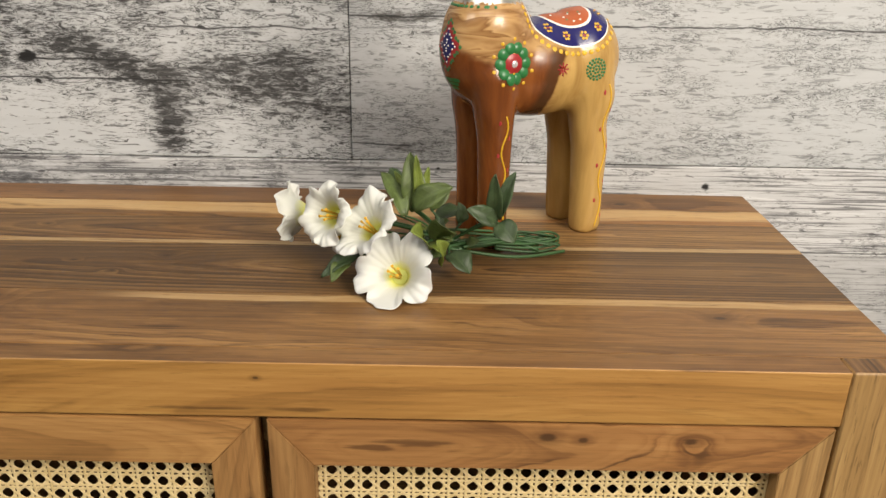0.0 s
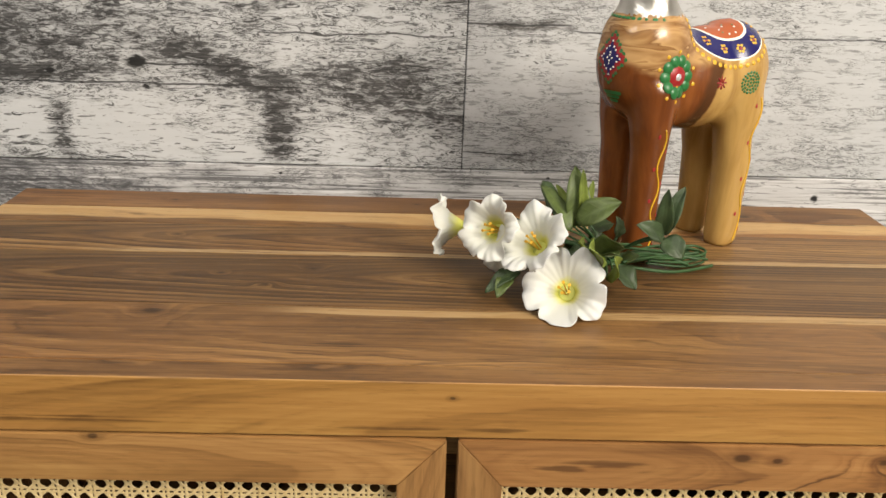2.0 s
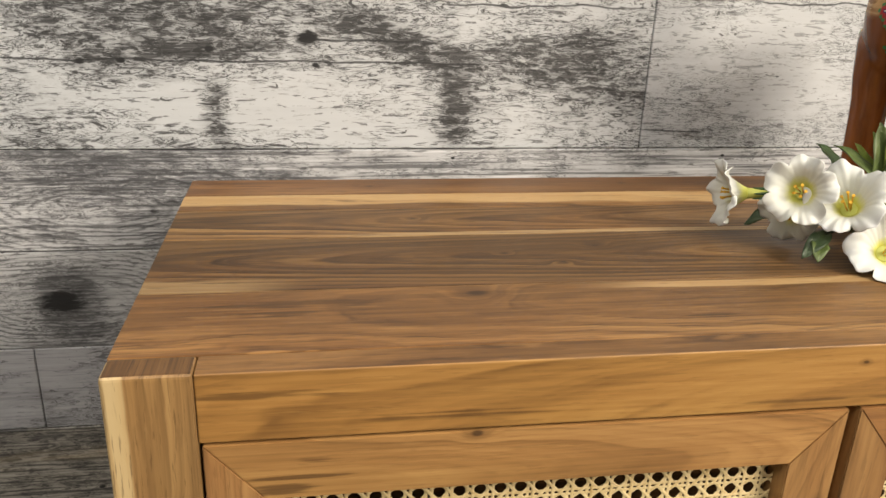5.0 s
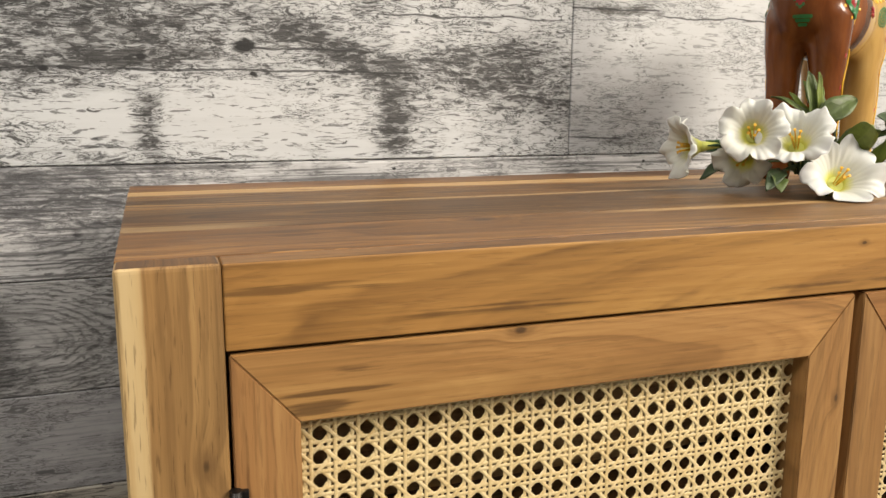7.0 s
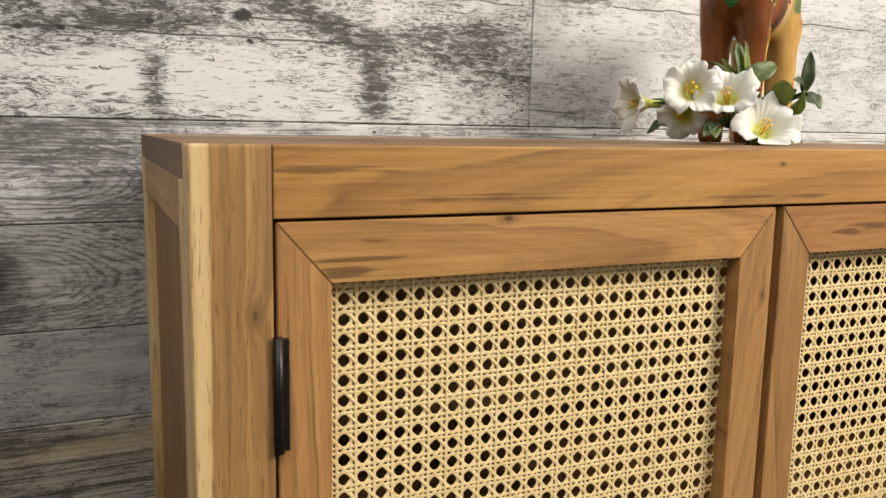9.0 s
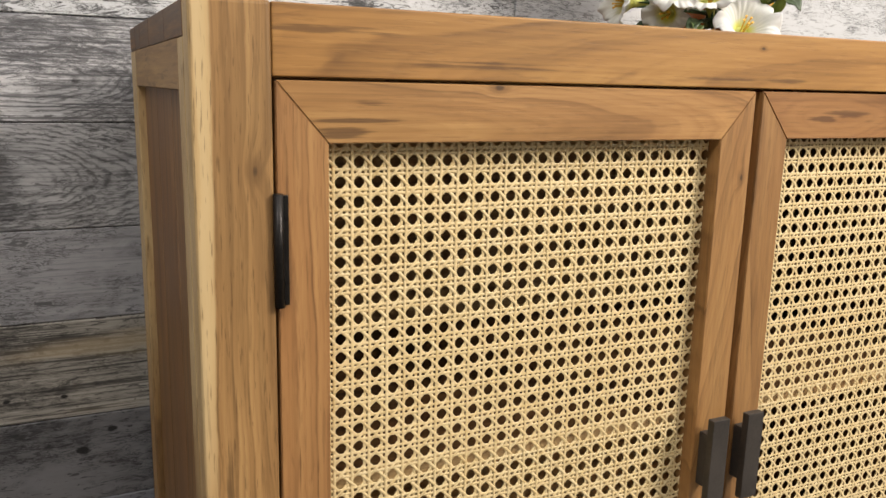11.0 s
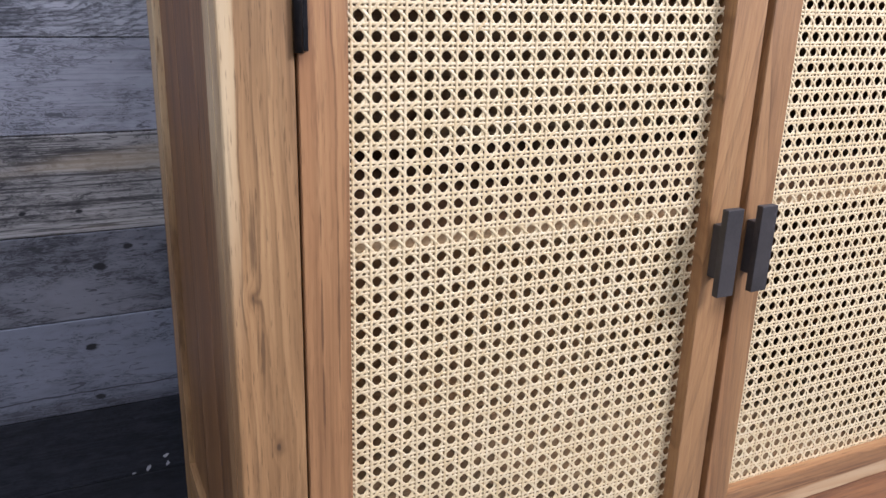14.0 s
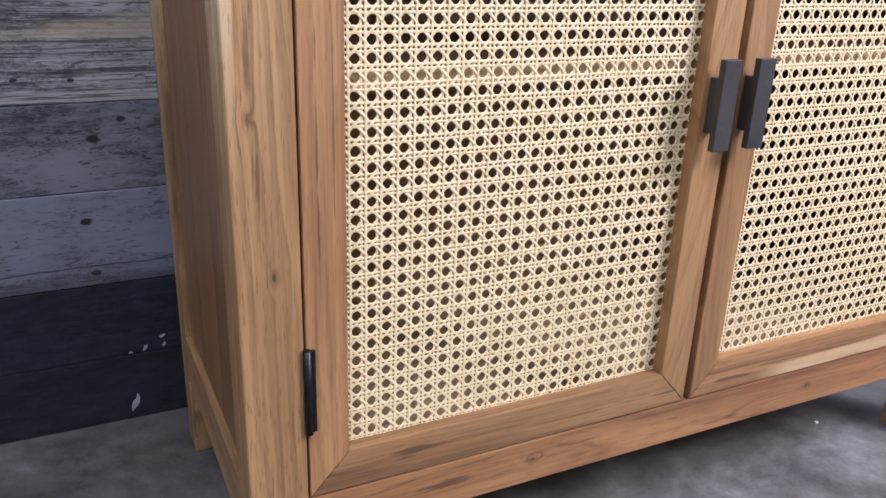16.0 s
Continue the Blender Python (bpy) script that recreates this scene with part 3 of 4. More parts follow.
def door_frame(x0, x1, z0, z1, wl, wr, wb, wt, skins, parent):
    """Two stiles and two rails, mitred at the corners, under a door."""
    ax, az, bx, bz = x0 + wl, z0 + wb, x1 - wr, z1 - wt
    y0, y1 = Y0 + 0.0002, Y0 + 0.0205
    part("stile", member([(x0, z0), (ax, az), (ax, bz), (x0, z1)], y0, y1), skins[0], parent)
    part("stile", member([(x1, z0), (x1, z1), (bx, bz), (bx, az)], y0, y1), skins[1], parent)
    part("rail", member([(x0, z0), (x1, z0), (bx, az), (ax, az)], y0, y1), skins[2], parent)
    part("rail", member([(x0, z1), (ax, bz), (bx, bz), (x1, z1)], y0, y1), skins[3], parent)


def backing(x0, x1, z0, z1, w, y0, y1):
    """The thin strips behind a door that hold its cane panel."""
    return join(box(x0, x0 + w, y0, y1, z0, z1, 0), box(x1 - w, x1, y0, y1, z0, z1, 0), box(x0 + w, x1 - w, y0, y1, z0, z0 + w, 0), box(x0 + w, x1 - w, y0, y1, z1 - w, z1, 0))


def pull_handle(cx, parent):
    """A flat bar pull: a short foot and a longer bar in front of it."""
    foot = box(cx - 0.0052, cx + 0.0052, 0.4462, 0.4588, 0.434, 0.482, 0.0008)
    bar = box(cx - 0.0090, cx + 0.0090, 0.4395, 0.4464, 0.420, 0.4985, 0.0007)
    part("handle", join(foot, bar), m_black, parent, "black iron bar pull")


def hinge(z0, z1, parent):
    x, y = -0.5125, 0.4585
    leaf = box(x - 0.0035, x + 0.0045, y - 0.0022, y + 0.006, z0, z1, 0.0006)
    pin = tube([(x - 0.002, y - 0.002, z0 - 0.001), (x - 0.002, y - 0.002, z1 + 0.001)], 0.0032, 12)
    screw = [tube([(x + 0.003, y - 0.003, z0 + f * (z1 - z0)), (x + 0.003, y - 0.0015, z0 + f * (z1 - z0))], 0.0014, 8) for f in (0.2, 0.8)]
    part("hinge", join(leaf, pin, *screw), m_hinge, parent, "blackened iron butt hinge")


Z0, Z1 = 0.1535, 0.7695
for x0, x1, wl, wr in ((-0.5145, -0.1228, 0.0335, 0.0338), (-0.1150, 0.2790, 0.0315, 0.0330)):
    left = x0 < -0.3
    door = part("door", backing(x0 + 0.002, x1 - 0.002, Z0 + 0.002, Z1 - 0.002, 0.028, Y0 + 0.0207, Y0 + 0.0230), m_inside, cabinet, "mitred teak door with a woven cane panel")
    skins = (m_stile[0], m_stile[1], m_rail[1], m_rail[0]) if left else (m_stile[2], m_stile[3], m_rail[3], m_rail[2])
    door_frame(x0, x1, Z0, Z1, wl, wr, 0.037, 0.0385, skins, door)
    mesh = cane_sheet(x0 + wl - 0.004, x1 - wr + 0.004, 0.4725, Z0 + 0.033, Z1 - 0.0345, -0.4695 if left else -0.0735, 0.7180)
    sheet = new("cane_panel", mesh)
    sheet.parent = door
    tagged(sheet, "natural woven cane webbing", kind="stuff")
    pull_handle(-0.1460 if left else -0.1068, door)
    if left:
        hinge(0.630, 0.700, door)
        hinge(0.218, 0.290, door)

# ---- carved wooden camel ----
from mathutils.bvhtree import BVHTree

CAMEL = Matrix.Translation((0.085, 0.713, TOP + 0.0005)) @ Matrix.Rotation(radians(27), 4, "Z")


def camel_skin():
    """Figure wood, dark red at the fore and pale at the rear, with a painted saddle cloth. Local x runs from chest to rump, z up from the feet."""
    n = Nodes("camel_wood")
    p = n.place()
    x, y, z = n.split(p)
    grain = n.noise(n.scaled(p, 46, 46, 9), 1.0, 4, 0.6, 0.8)
    rings = n.noise(n.scaled(p, 16, 16, 60), 1.0, 3, 0.55, 0.9)
    blot = n.noise(p, 24, 3, 0.5)
    pale = n.ramp(grain, (0.3, (0.32, 0.175, 0.050)), (0.7, (0.55, 0.345, 0.115)))
    dark = n.ramp(grain, (0.3, (0.105, 0.028, 0.007)), (0.7, (0.235, 0.072, 0.017)))
    banded = n.ramp(n.math("FRACT", n.math("MULTIPLY", rings, 5.0)), (0.0, (0.26, 0.125, 0.046)), (0.8, (0.50, 0.30, 0.13)), (1.0, (0.20, 0.09, 0.03)))
    # heartwood reaches from the fore legs up to mid height and back to a slanting edge
    edge = n.math("ADD", x, n.math("MULTIPLY", n.math("SUBTRACT", blot, 0.5), 0.022))
    edge = n.math("SUBTRACT", edge, n.math("MULTIPLY", n.math("SUBTRACT", z, 0.15), 0.25))
    fore = n.math("SUBTRACT", 1.0, n.step(edge, -0.004, 0.000))
    low = n.math("SUBTRACT", 1.0, n.step(n.math("ADD", z, n.math("MULTIPLY", n.math("SUBTRACT", blot, 0.5), 0.03)), 0.168, 0.177))
    colour = n.mix(n.step(n.math("ADD", edge, n.math("MULTIPLY", blot, 0.03)), -0.02, 0.03), banded, pale)
    seam = n.math("MULTIPLY", fore, n.step(edge, -0.020, -0.012))
    shade = n.mix(n.math("MULTIPLY", seam, 0.75), dark, (0.045, 0.022, 0.010))
    colour = n.mix(n.math("MULTIPLY", fore, low), colour, shade)
    # saddle cloth: nested ovals over the back
    dx = n.math("DIVIDE", n.math("SUBTRACT", x, 0.018), 0.046)
    dz = n.math("DIVIDE", n.math("SUBTRACT", z, 0.212), 0.038)
    oval = n.math("SQRT", n.math("ADD", n.math("MULTIPLY", dx, dx), n.math("MULTIPLY", dz, dz)))
    back = n.step(z, 0.150, 0.152)
    neckless = n.step(x, -0.05, -0.048)
    cloth = n.ramp(oval, (0.0, (0.42, 0.10, 0.035)), (0.54, (0.42, 0.10, 0.035)), (0.55, (0.85, 0.83, 0.76)), (0.58, (0.85, 0.83, 0.76)), (0.59, (0.012, 0.012, 0.105)),
                   (0.945, (0.012, 0.012, 0.105)), (0.955, (0.85, 0.83, 0.76)), (1.0, (0.85, 0.83, 0.76)))
    node = cloth.node
    node.color_ramp.interpolation = "CONSTANT"
    on = n.math("MULTIPLY", n.math("MULTIPLY", back, neckless), n.math("SUBTRACT", 1.0, n.step(oval, 0.985, 0.99)))
    colour = n.mix(on, colour, cloth)
    n.bump(grain, 0.12, 0.0006)
    return n.done(colour, 0.24)


def blob(parts, centre, radii, turn=None):
    m = Matrix.Translation(centre) @ (turn or Matrix()) @ Matrix.Diagonal((*radii, 1))
    bmesh.ops.create_uvsphere(parts, u_segments=24, v_segments=16, radius=1, matrix=m)


def camel_body():
    """The figure's carved body as one skin."""
    bm = bmesh.new()
    blob(bm, (-0.002, 0, 0.154), (0.070, 0.040, 0.043))
    blob(bm, (0.040, 0, 0.160), (0.040, 0.040, 0.045))
    blob(bm, (-0.045, 0, 0.166), (0.048, 0.036, 0.043))
    blob(bm, (-0.057, 0, 0.174), (0.037, 0.034, 0.044))
    blob(bm, (-0.052, 0, 0.188), (0.039, 0.036, 0.036))
    blob(bm, (0.014, 0, 0.167), (0.044, 0.032, 0.033))
    limbs = [
        tube([(-0.052, 0, 0.180), (-0.053, 0, 0.208), (-0.056, 0, 0.235), (-0.060, 0, 0.300), (-0.070, 0, 0.345)], [0.034, 0.027, 0.0195, 0.0175, 0.018], 20),
        tube([(-0.062, 0, 0.345), (-0.085, 0, 0.352), (-0.115, 0, 0.340)], [0.021, 0.020, 0.012], 16),
    ]
    for side in (-1, 1):
        y = side * 0.0198
        limbs.append(tube([(-0.044, y * 0.75, 0.170), (-0.054, y * 0.85, 0.152), (-0.0535, y, 0.122), (-0.052, y, 0.10), (-0.0515, y, 0.05), (-0.052, y, 0.0)], [0.012, 0.0235, 0.0185, 0.0160, 0.0142, 0.0140], 16))
        limbs.append(tube([(0.036, y * 0.75, 0.172), (0.044, y * 0.9, 0.148), (0.048, y, 0.127), (0.045, y, 0.105), (0.050, y, 0.08), (0.0505, y, 0.045), (0.052, y, 0.0)], [0.010, 0.0225, 0.0215, 0.0180, 0.0172, 0.0160, 0.0155], 16))
    out = join(bm, *limbs)
    mesh = bpy.data.meshes.new("raw")
    out.to_mesh(mesh)
    out.free()
    raw = new("raw", mesh)
    mod = raw.modifiers.new("skin", "REMESH")
    mod.mode, mod.voxel_size, mod.use_smooth_shade = "VOXEL", 0.0032, True
    mod = raw.modifiers.new("soft", "SMOOTH")
    mod.factor, mod.iterations = 0.5, 14
    smooth = bpy.data.meshes.new_from_object(raw.evaluated_get(bpy.context.evaluated_depsgraph_get()))
    bpy.data.objects.remove(raw)
    bm = bmesh.new()
    bm.from_mesh(smooth)
    for v in bm.verts:
        if v.co.z < 0.002:
            v.co.z = 0.0
    return bm


bm = camel_body()
tree = BVHTree.FromBMesh(bm)
for f in bm.faces:
    f.smooth = True
    c = f.calc_center_median()
    if c.z > 0.2115 and c.x < -0.022:
        f.material_index = 1
INK = {"green": 2, "red": 3, "yellow": 4, "white": 5, "blue": 6, "gem": 7}


def dab(x, z, r, ink, side=-1, squash=1.0, dome=0.35, face="flank"):
    """A raised dot of paint on the flank, or on the chest, of the figure."""
    if face == "flank":
        hit, normal, _, _ = tree.ray_cast(Vector((x, side * 0.2, z)), Vector((0, -side, 0)))
    else:
        d = Vector((1, 0, 0)) if face == "chest" else Vector((0.985, 0.17, 0)).normalized()
        u = d.cross(Vector((0, 0, 1)))
        hit, normal, _, _ = tree.ray_cast(Vector((-0.05, 0, z)) - d * 0.3 + u * x, d)
    if hit is None:
        return
    u = normal.cross(Vector((0, 0, 1))).normalized()
    v = u.cross(normal)
    rings = []
    for k, (rr, hh) in enumerate(((1.0, 0.00015), (0.8, dome * r * 0.6), (0.35, dome * r))):
        rings.append([bm.verts.new(hit + normal * (hh + 0.0001) + u * (rr * r * math.cos(a)) + v * (rr * r * squash * math.sin(a))) for a in (math.pi * j / 5 for j in range(10))])
    made = []
    for a, b in zip(rings, rings[1:]):
        for j in range(10):
            made.append(bm.faces.new((a[j], a[(j + 1) % 10], b[(j + 1) % 10], b[j])))
    made.append(bm.faces.new(rings[-1]))
    for f in made:
        f.material_index, f.smooth = INK[ink], True


def stroke(points, r, ink, side=-1):
    """A line of paint squeezed along points of the flank."""
    path = []
    for x, z in points:
        hit, normal, _, _ = tree.ray_cast(Vector((x, side * 0.2, z)), Vector((0, -side, 0)))
        if hit is not None:
            path.append(hit + normal * r * 0.3)
    if len(path) < 2:
        return
    line = tube(path, r, 6)
    made = [bm.verts.new(v.co) for v in line.verts]
    for i, v in enumerate(line.verts):
        v.index = i
    for f in line.faces:
        g = bm.faces.new([made[v.index] for v in f.verts])
        g.material_index, g.smooth = INK[ink], True
    line.free()


for side in (-1, 1):
    # flower on the shoulder
    cx, cz = -0.046, 0.165
    for k in range(10):
        a = 2 * math.pi * k / 10
        dab(cx + 0.0118 * math.cos(a), cz + 0.0128 * math.sin(a), 0.0052, "green", side)
        dab(cx + 0.0185 * math.cos(a + 0.3), cz + 0.020 * math.sin(a + 0.3), 0.0016, "yellow", side)
    dab(cx, cz, 0.0088, "red", side, dome=0.2)
    for k in range(12):
        a = 2 * math.pi * k / 12
        dab(cx + 0.0074 * math.cos(a), cz + 0.0078 * math.sin(a), 0.0010, "yellow" if k % 2 else "red", side)
    dab(cx, cz, 0.0047, "gem", side, dome=0.5)
    # small red star and green round
    for k in range(8):
        a = 2 * math.pi * k / 8
        stroke([(0.001 + 0.001 * math.cos(a), 0.158 + 0.001 * math.sin(a)), (0.001 + 0.0055 * math.cos(a), 0.158 + 0.0055 * math.sin(a))], 0.0007, "red", side)
    for ring, count in ((0.0, 1), (0.0032, 7), (0.0062, 13), (0.0088, 18)):
        for k in range(count):
            a = 2 * math.pi * k / count
            dab(0.036 + ring * math.cos(a), 0.156 + ring * math.sin(a), 0.0013, "green", side)
    # saddle cloth trim
    for k in range(25):
        a = math.pi * (1.03 + 0.94 * k / 24)
        dab(0.018 + 0.0505 * math.cos(a), 0.212 + 0.0425 * math.sin(a), 0.0021, "yellow", side)
    for k in range(6):
        a = math.pi * (1.12 + 0.76 * k / 5)
        fx, fz = 0.018 + 0.0350 * math.cos(a), 0.212 + 0.0290 * math.sin(a)
        for j in range(6):
            b = math.pi * j / 3
            dab(fx + 0.0026 * math.cos(b), fz + 0.0026 * math.sin(b), 0.0013, "yellow", side)
        dab(fx, fz, 0.0012, "red", side)
    for k in range(26):
        dab(0.018 + 0.021 * math.cos(k * 2.4) * math.sqrt(k / 26), 0.209 - 0.016 * abs(math.sin(k * 2.4)) * math.sqrt(k / 26), 0.0010, ("white", "green", "white")[k % 3], side)
    # winding lines with red flecks down the legs
    for x0, top, bottom, lean in ((-0.0515, 0.122, 0.008, 0.002), (0.0515, 0.142, 0.006, 0.004)):
        pts = [(x0 + lean * f + 0.0026 * math.sin(f * 17), top + (bottom - top) * f) for f in (k / 60 for k in range(61))]
        stroke(pts, 0.00075, "yellow", side)
        for k in range(8):
            f = (k + 0.4) / 8
            dab(x0 + lean * f + (0.0052 if k % 2 else -0.0052), top + (bottom - top) * f, 0.0013, "red", side, squash=1.6)
# lozenge on the fore shoulder, and the collar
for i in range(-6, 7):
    for j in range(-9, 10):
        w = abs(i) / 6.5 + abs(j) / 9.5
        if w <= 1:
            ink = "green" if w > 0.92 else "red" if w > 0.64 else "blue"
            dab(-0.002 + i * 0.0023, 0.178 + j * 0.0022, 0.0017, ink, face="cheek", dome=0.1)
            if 0.55 < w <= 0.66 or (0.25 > w > 0.1 and j < 3):
                dab(-0.002 + i * 0.0023, 0.178 + j * 0.0022, 0.0008, "white", face="cheek", dome=0.9)
for j in range(3):
    for i in range(-3 + j, 4 - j):
        dab(i * 0.0022, 0.150 - j * 0.0035, 0.0019, "green", face="cheek", dome=0.1)
for k in range(-7, 8):
    for face in ("chest", "cheek"):
        dab(k * 0.0042, 0.2092, 0.0014, "green", face=face)
silver = Nodes("hammered_silver")
sp = silver.noise(silver.place(), 170, 2, 0.4)
silver.bump(sp, 0.18, 0.003)
m_silver = silver.done((0.62, 0.60, 0.56), 0.30, 1.0)
gem = Nodes("gem_glass")
m_gem = gem.done((0.80, 0.78, 0.80), 0.06, 0.55)
inks = [camel_skin(), m_silver] + [plain("paint_" + k, c, 0.35, 0, 0.08, 200, 0.1) for k, c in
        (("green", (0.018, 0.155, 0.045)), ("red", (0.33, 0.018, 0.022)), ("yellow", (0.72, 0.42, 0.030)), ("white", (0.80, 0.78, 0.72)), ("blue", (0.012, 0.014, 0.12)))] + [m_gem]
camel = part("camel_figurine", bm, inks)
camel.matrix_world = CAMEL
tagged(camel, "carved two-tone wooden camel figurine with painted flowers", "figurine")

# ---- bunch of artificial flowers ----
petal = Nodes("petal_cloth")
pp = petal.place()
px, py, pz = petal.split(pp)
rad = petal.math("SQRT", petal.math("ADD", petal.math("MULTIPLY", px, px), petal.math("MULTIPLY", py, py)))
veins = petal.noise(petal.scaled(pp, 160, 160, 60), 1.0, 3, 0.6)
rad2 = petal.math("ADD", rad, petal.math("MULTIPLY", petal.math("SUBTRACT", veins, 0.5), 0.006))
tone = petal.ramp(petal.math("MULTIPLY", rad2, 25.0), (0.07, (0.42, 0.44, 0.04)), (0.18, (0.62, 0.62, 0.14)), (0.30, (0.61, 0.62, 0.56)), (1.0, (0.61, 0.62, 0.64)))
petal.bump(veins, 0.2, 0.001)
m_petal = petal.done(tone, 0.62)
petal.feed(petal.out.inputs["Subsurface Weight"], 0.12)
petal.out.inputs["Subsurface Radius"].default_value = (0.004, 0.004, 0.003)
m_throat = plain("flower_tube", (0.50, 0.52, 0.12), 0.6, 0, 0.12, 150)
m_stamen = plain("stamen_yellow", (0.72, 0.40, 0.03), 0.6)


def leaf_skin(name, colour):
    n = Nodes(name)
    p = n.place()
    x, y, z = n.split(p)
    vein = n.math("PINGPONG", n.math("ADD", n.math("MULTIPLY", x, 1.0), n.math("MULTIPLY", n.math("ABSOLUTE", y), 0.8)), 0.0035)
    lines = n.math("SUBTRACT", 1.0, n.step(vein, 0.0, 0.0008))
    mid = n.math("SUBTRACT", 1.0, n.step(n.math("ABSOLUTE", y), 0.0003, 0.001))
    blot = n.noise(n.place(2.0), 90, 4, 0.6)
    base = n.ramp(blot, (0.3, tuple(c * 0.65 for c in colour)), (0.7, tuple(c * 1.25 for c in colour)))
    c = n.mix(n.math("MULTIPLY", n.math("MAXIMUM", lines, mid), 0.22), base, tuple(min(1, v * 1.7) for v in colour))
    n.bump(n.math("ADD", lines, mid), 0.25, 0.0006)
    return n.done(c, 0.5)


m_leaf = [leaf_skin("leaf_green", (0.078, 0.112, 0.030)), leaf_skin("leaf_dark", (0.036, 0.062, 0.024)), leaf_skin("leaf_light", (0.140, 0.185, 0.030))]
m_stem = plain("stem_green", (0.030, 0.085, 0.026), 0.5, 0, 0.2, 120)

bouquet = tagged(new("artificial_flower_bunch"), "bunch of white artificial petunias with green leaves lying down", "flowers")


def aim(place, normal, spin=0.0):
    q = Vector(normal).to_track_quat("Z", "Y").to_matrix().to_4x4()
    return Matrix.Translation(place) @ q @ Matrix.Rotation(spin, 4, "Z")


def petunia(place, normal, radius, seed, spin=0.0, opening=1.0, depth=0.024):
    """A trumpet flower: five fused ruffled petals on a funnel, stamens and a green calyx."""
    rng = random.Random(seed)
    bm = bmesh.new()
    around, out = 140, 16
    ph = [rng.uniform(0, 6.28) for _ in range(6)]
    droop = [rng.uniform(-0.2, 0.3) for _ in range(5)]
    rows = []
    for i in range(out + 1):
        f = i / out
        row = []
        for k in range(around):
            a = 2 * math.pi * k / around
            sector = (a * 5 / (2 * math.pi)) % 1.0
            notch = 1 - 0.27 * f ** 3 * (abs(2 * sector - 1) ** 5)
            r = radius * (0.10 + 0.90 * f ** 0.85) * notch * (1 + 0.025 * math.sin(7 * a + ph[0]) * f * f + 0.012 * math.sin(17 * a + ph[1]) * f ** 4)
            bowl = -depth * (1 - f) ** 2.4
            lob = droop[int(a * 5 / (2 * math.pi)) % 5]
            soft = 0.5 - 0.5 * math.cos(2 * math.pi * sector)
            h = bowl + radius * (0.13 * math.sin(5 * a + ph[2]) + 0.060 * math.sin(11 * a + ph[3]) + 0.022 * math.sin(23 * a + ph[4])) * f ** 2.6
            h -= radius * (0.22 + 0.5 * lob * soft) * max(0, f - 0.45) ** 1.6 * opening
            h += 0.0004 * math.sin(2 * math.pi * sector * 5 + 1.3 * math.sin(a + ph[5])) * f * (1.1 - 0.5 * f)
            row.append(bm.verts.new((r * math.cos(a), r * math.sin(a), h)))
        rows.append(row)
    for a, b in zip(rows, rows[1:]):
        for k in range(around):
            bm.faces.new((a[k], a[(k + 1) % around], b[(k + 1) % around], b[k])).smooth = True
    m = aim(place, normal, spin)
    # the lowest petals rest on the wood and spread over it
    away = Vector((normal[0], normal[1], 0)).normalized()
    back = m.inverted()
    for v in bm.verts:
        at = m @ v.co
        sunk = TOP + 0.0012 - at.z
        if sunk > -0.004:
            at.z = TOP + 0.0012 + 0.004 * math.exp(-(sunk + 0.004) / 0.004)
            at += away * max(0.0, sunk) * 0.8
            v.co = back @ at
    flower = part("flower", bm, m_petal, bouquet, "white ruffled petunia with a yellow-green throat")
    thick = flower.modifiers.new("thick", "SOLIDIFY")
    thick.thickness, thick.offset = 0.0004, 0
    flower.matrix_basis = m
    neck = tube([(0, 0, -depth * 0.80), (0, 0, -depth * 1.1), (0, 0, -depth * 1.7), (0, 0, -depth * 2.0)], [radius * 0.19, radius * 0.15, radius * 0.09, radius * 0.07], 14)
    part("flower_tube", neck, m_throat, flower)
    sepals = []
    for k in range(5):
        a = 2 * math.pi * k / 5
        c, s = math.cos(a), math.sin(a)
        sepals.append(tube([(0.002 * c, 0.002 * s, -depth * 2.05), (radius * 0.13 * c, radius * 0.13 * s, -depth * 1.6), (radius * 0.17 * c, radius * 0.17 * s, -depth * 1.1)], [0.0016, 0.0018, 0.0004], 6))
    part("calyx", join(*sepals), m_stem, flower)
    pins = []
    for k in range(5):
        a = 2 * math.pi * k / 5 + 0.4
        tip = Vector((0.0045 * math.cos(a), 0.0045 * math.sin(a), -depth * 0.12 + 0.002 * rng.random()))
        pins.append(tube([(0.001 * math.cos(a), 0.001 * math.sin(a), -depth * 0.95), tip * 0.8 + Vector((0, 0, -0.003)), tip], [0.0005, 0.0006, 0.0013], 6))
    part("stamen", join(*pins), m_stamen, flower)
    return m @ Vector((0, 0, -depth * 2.0))


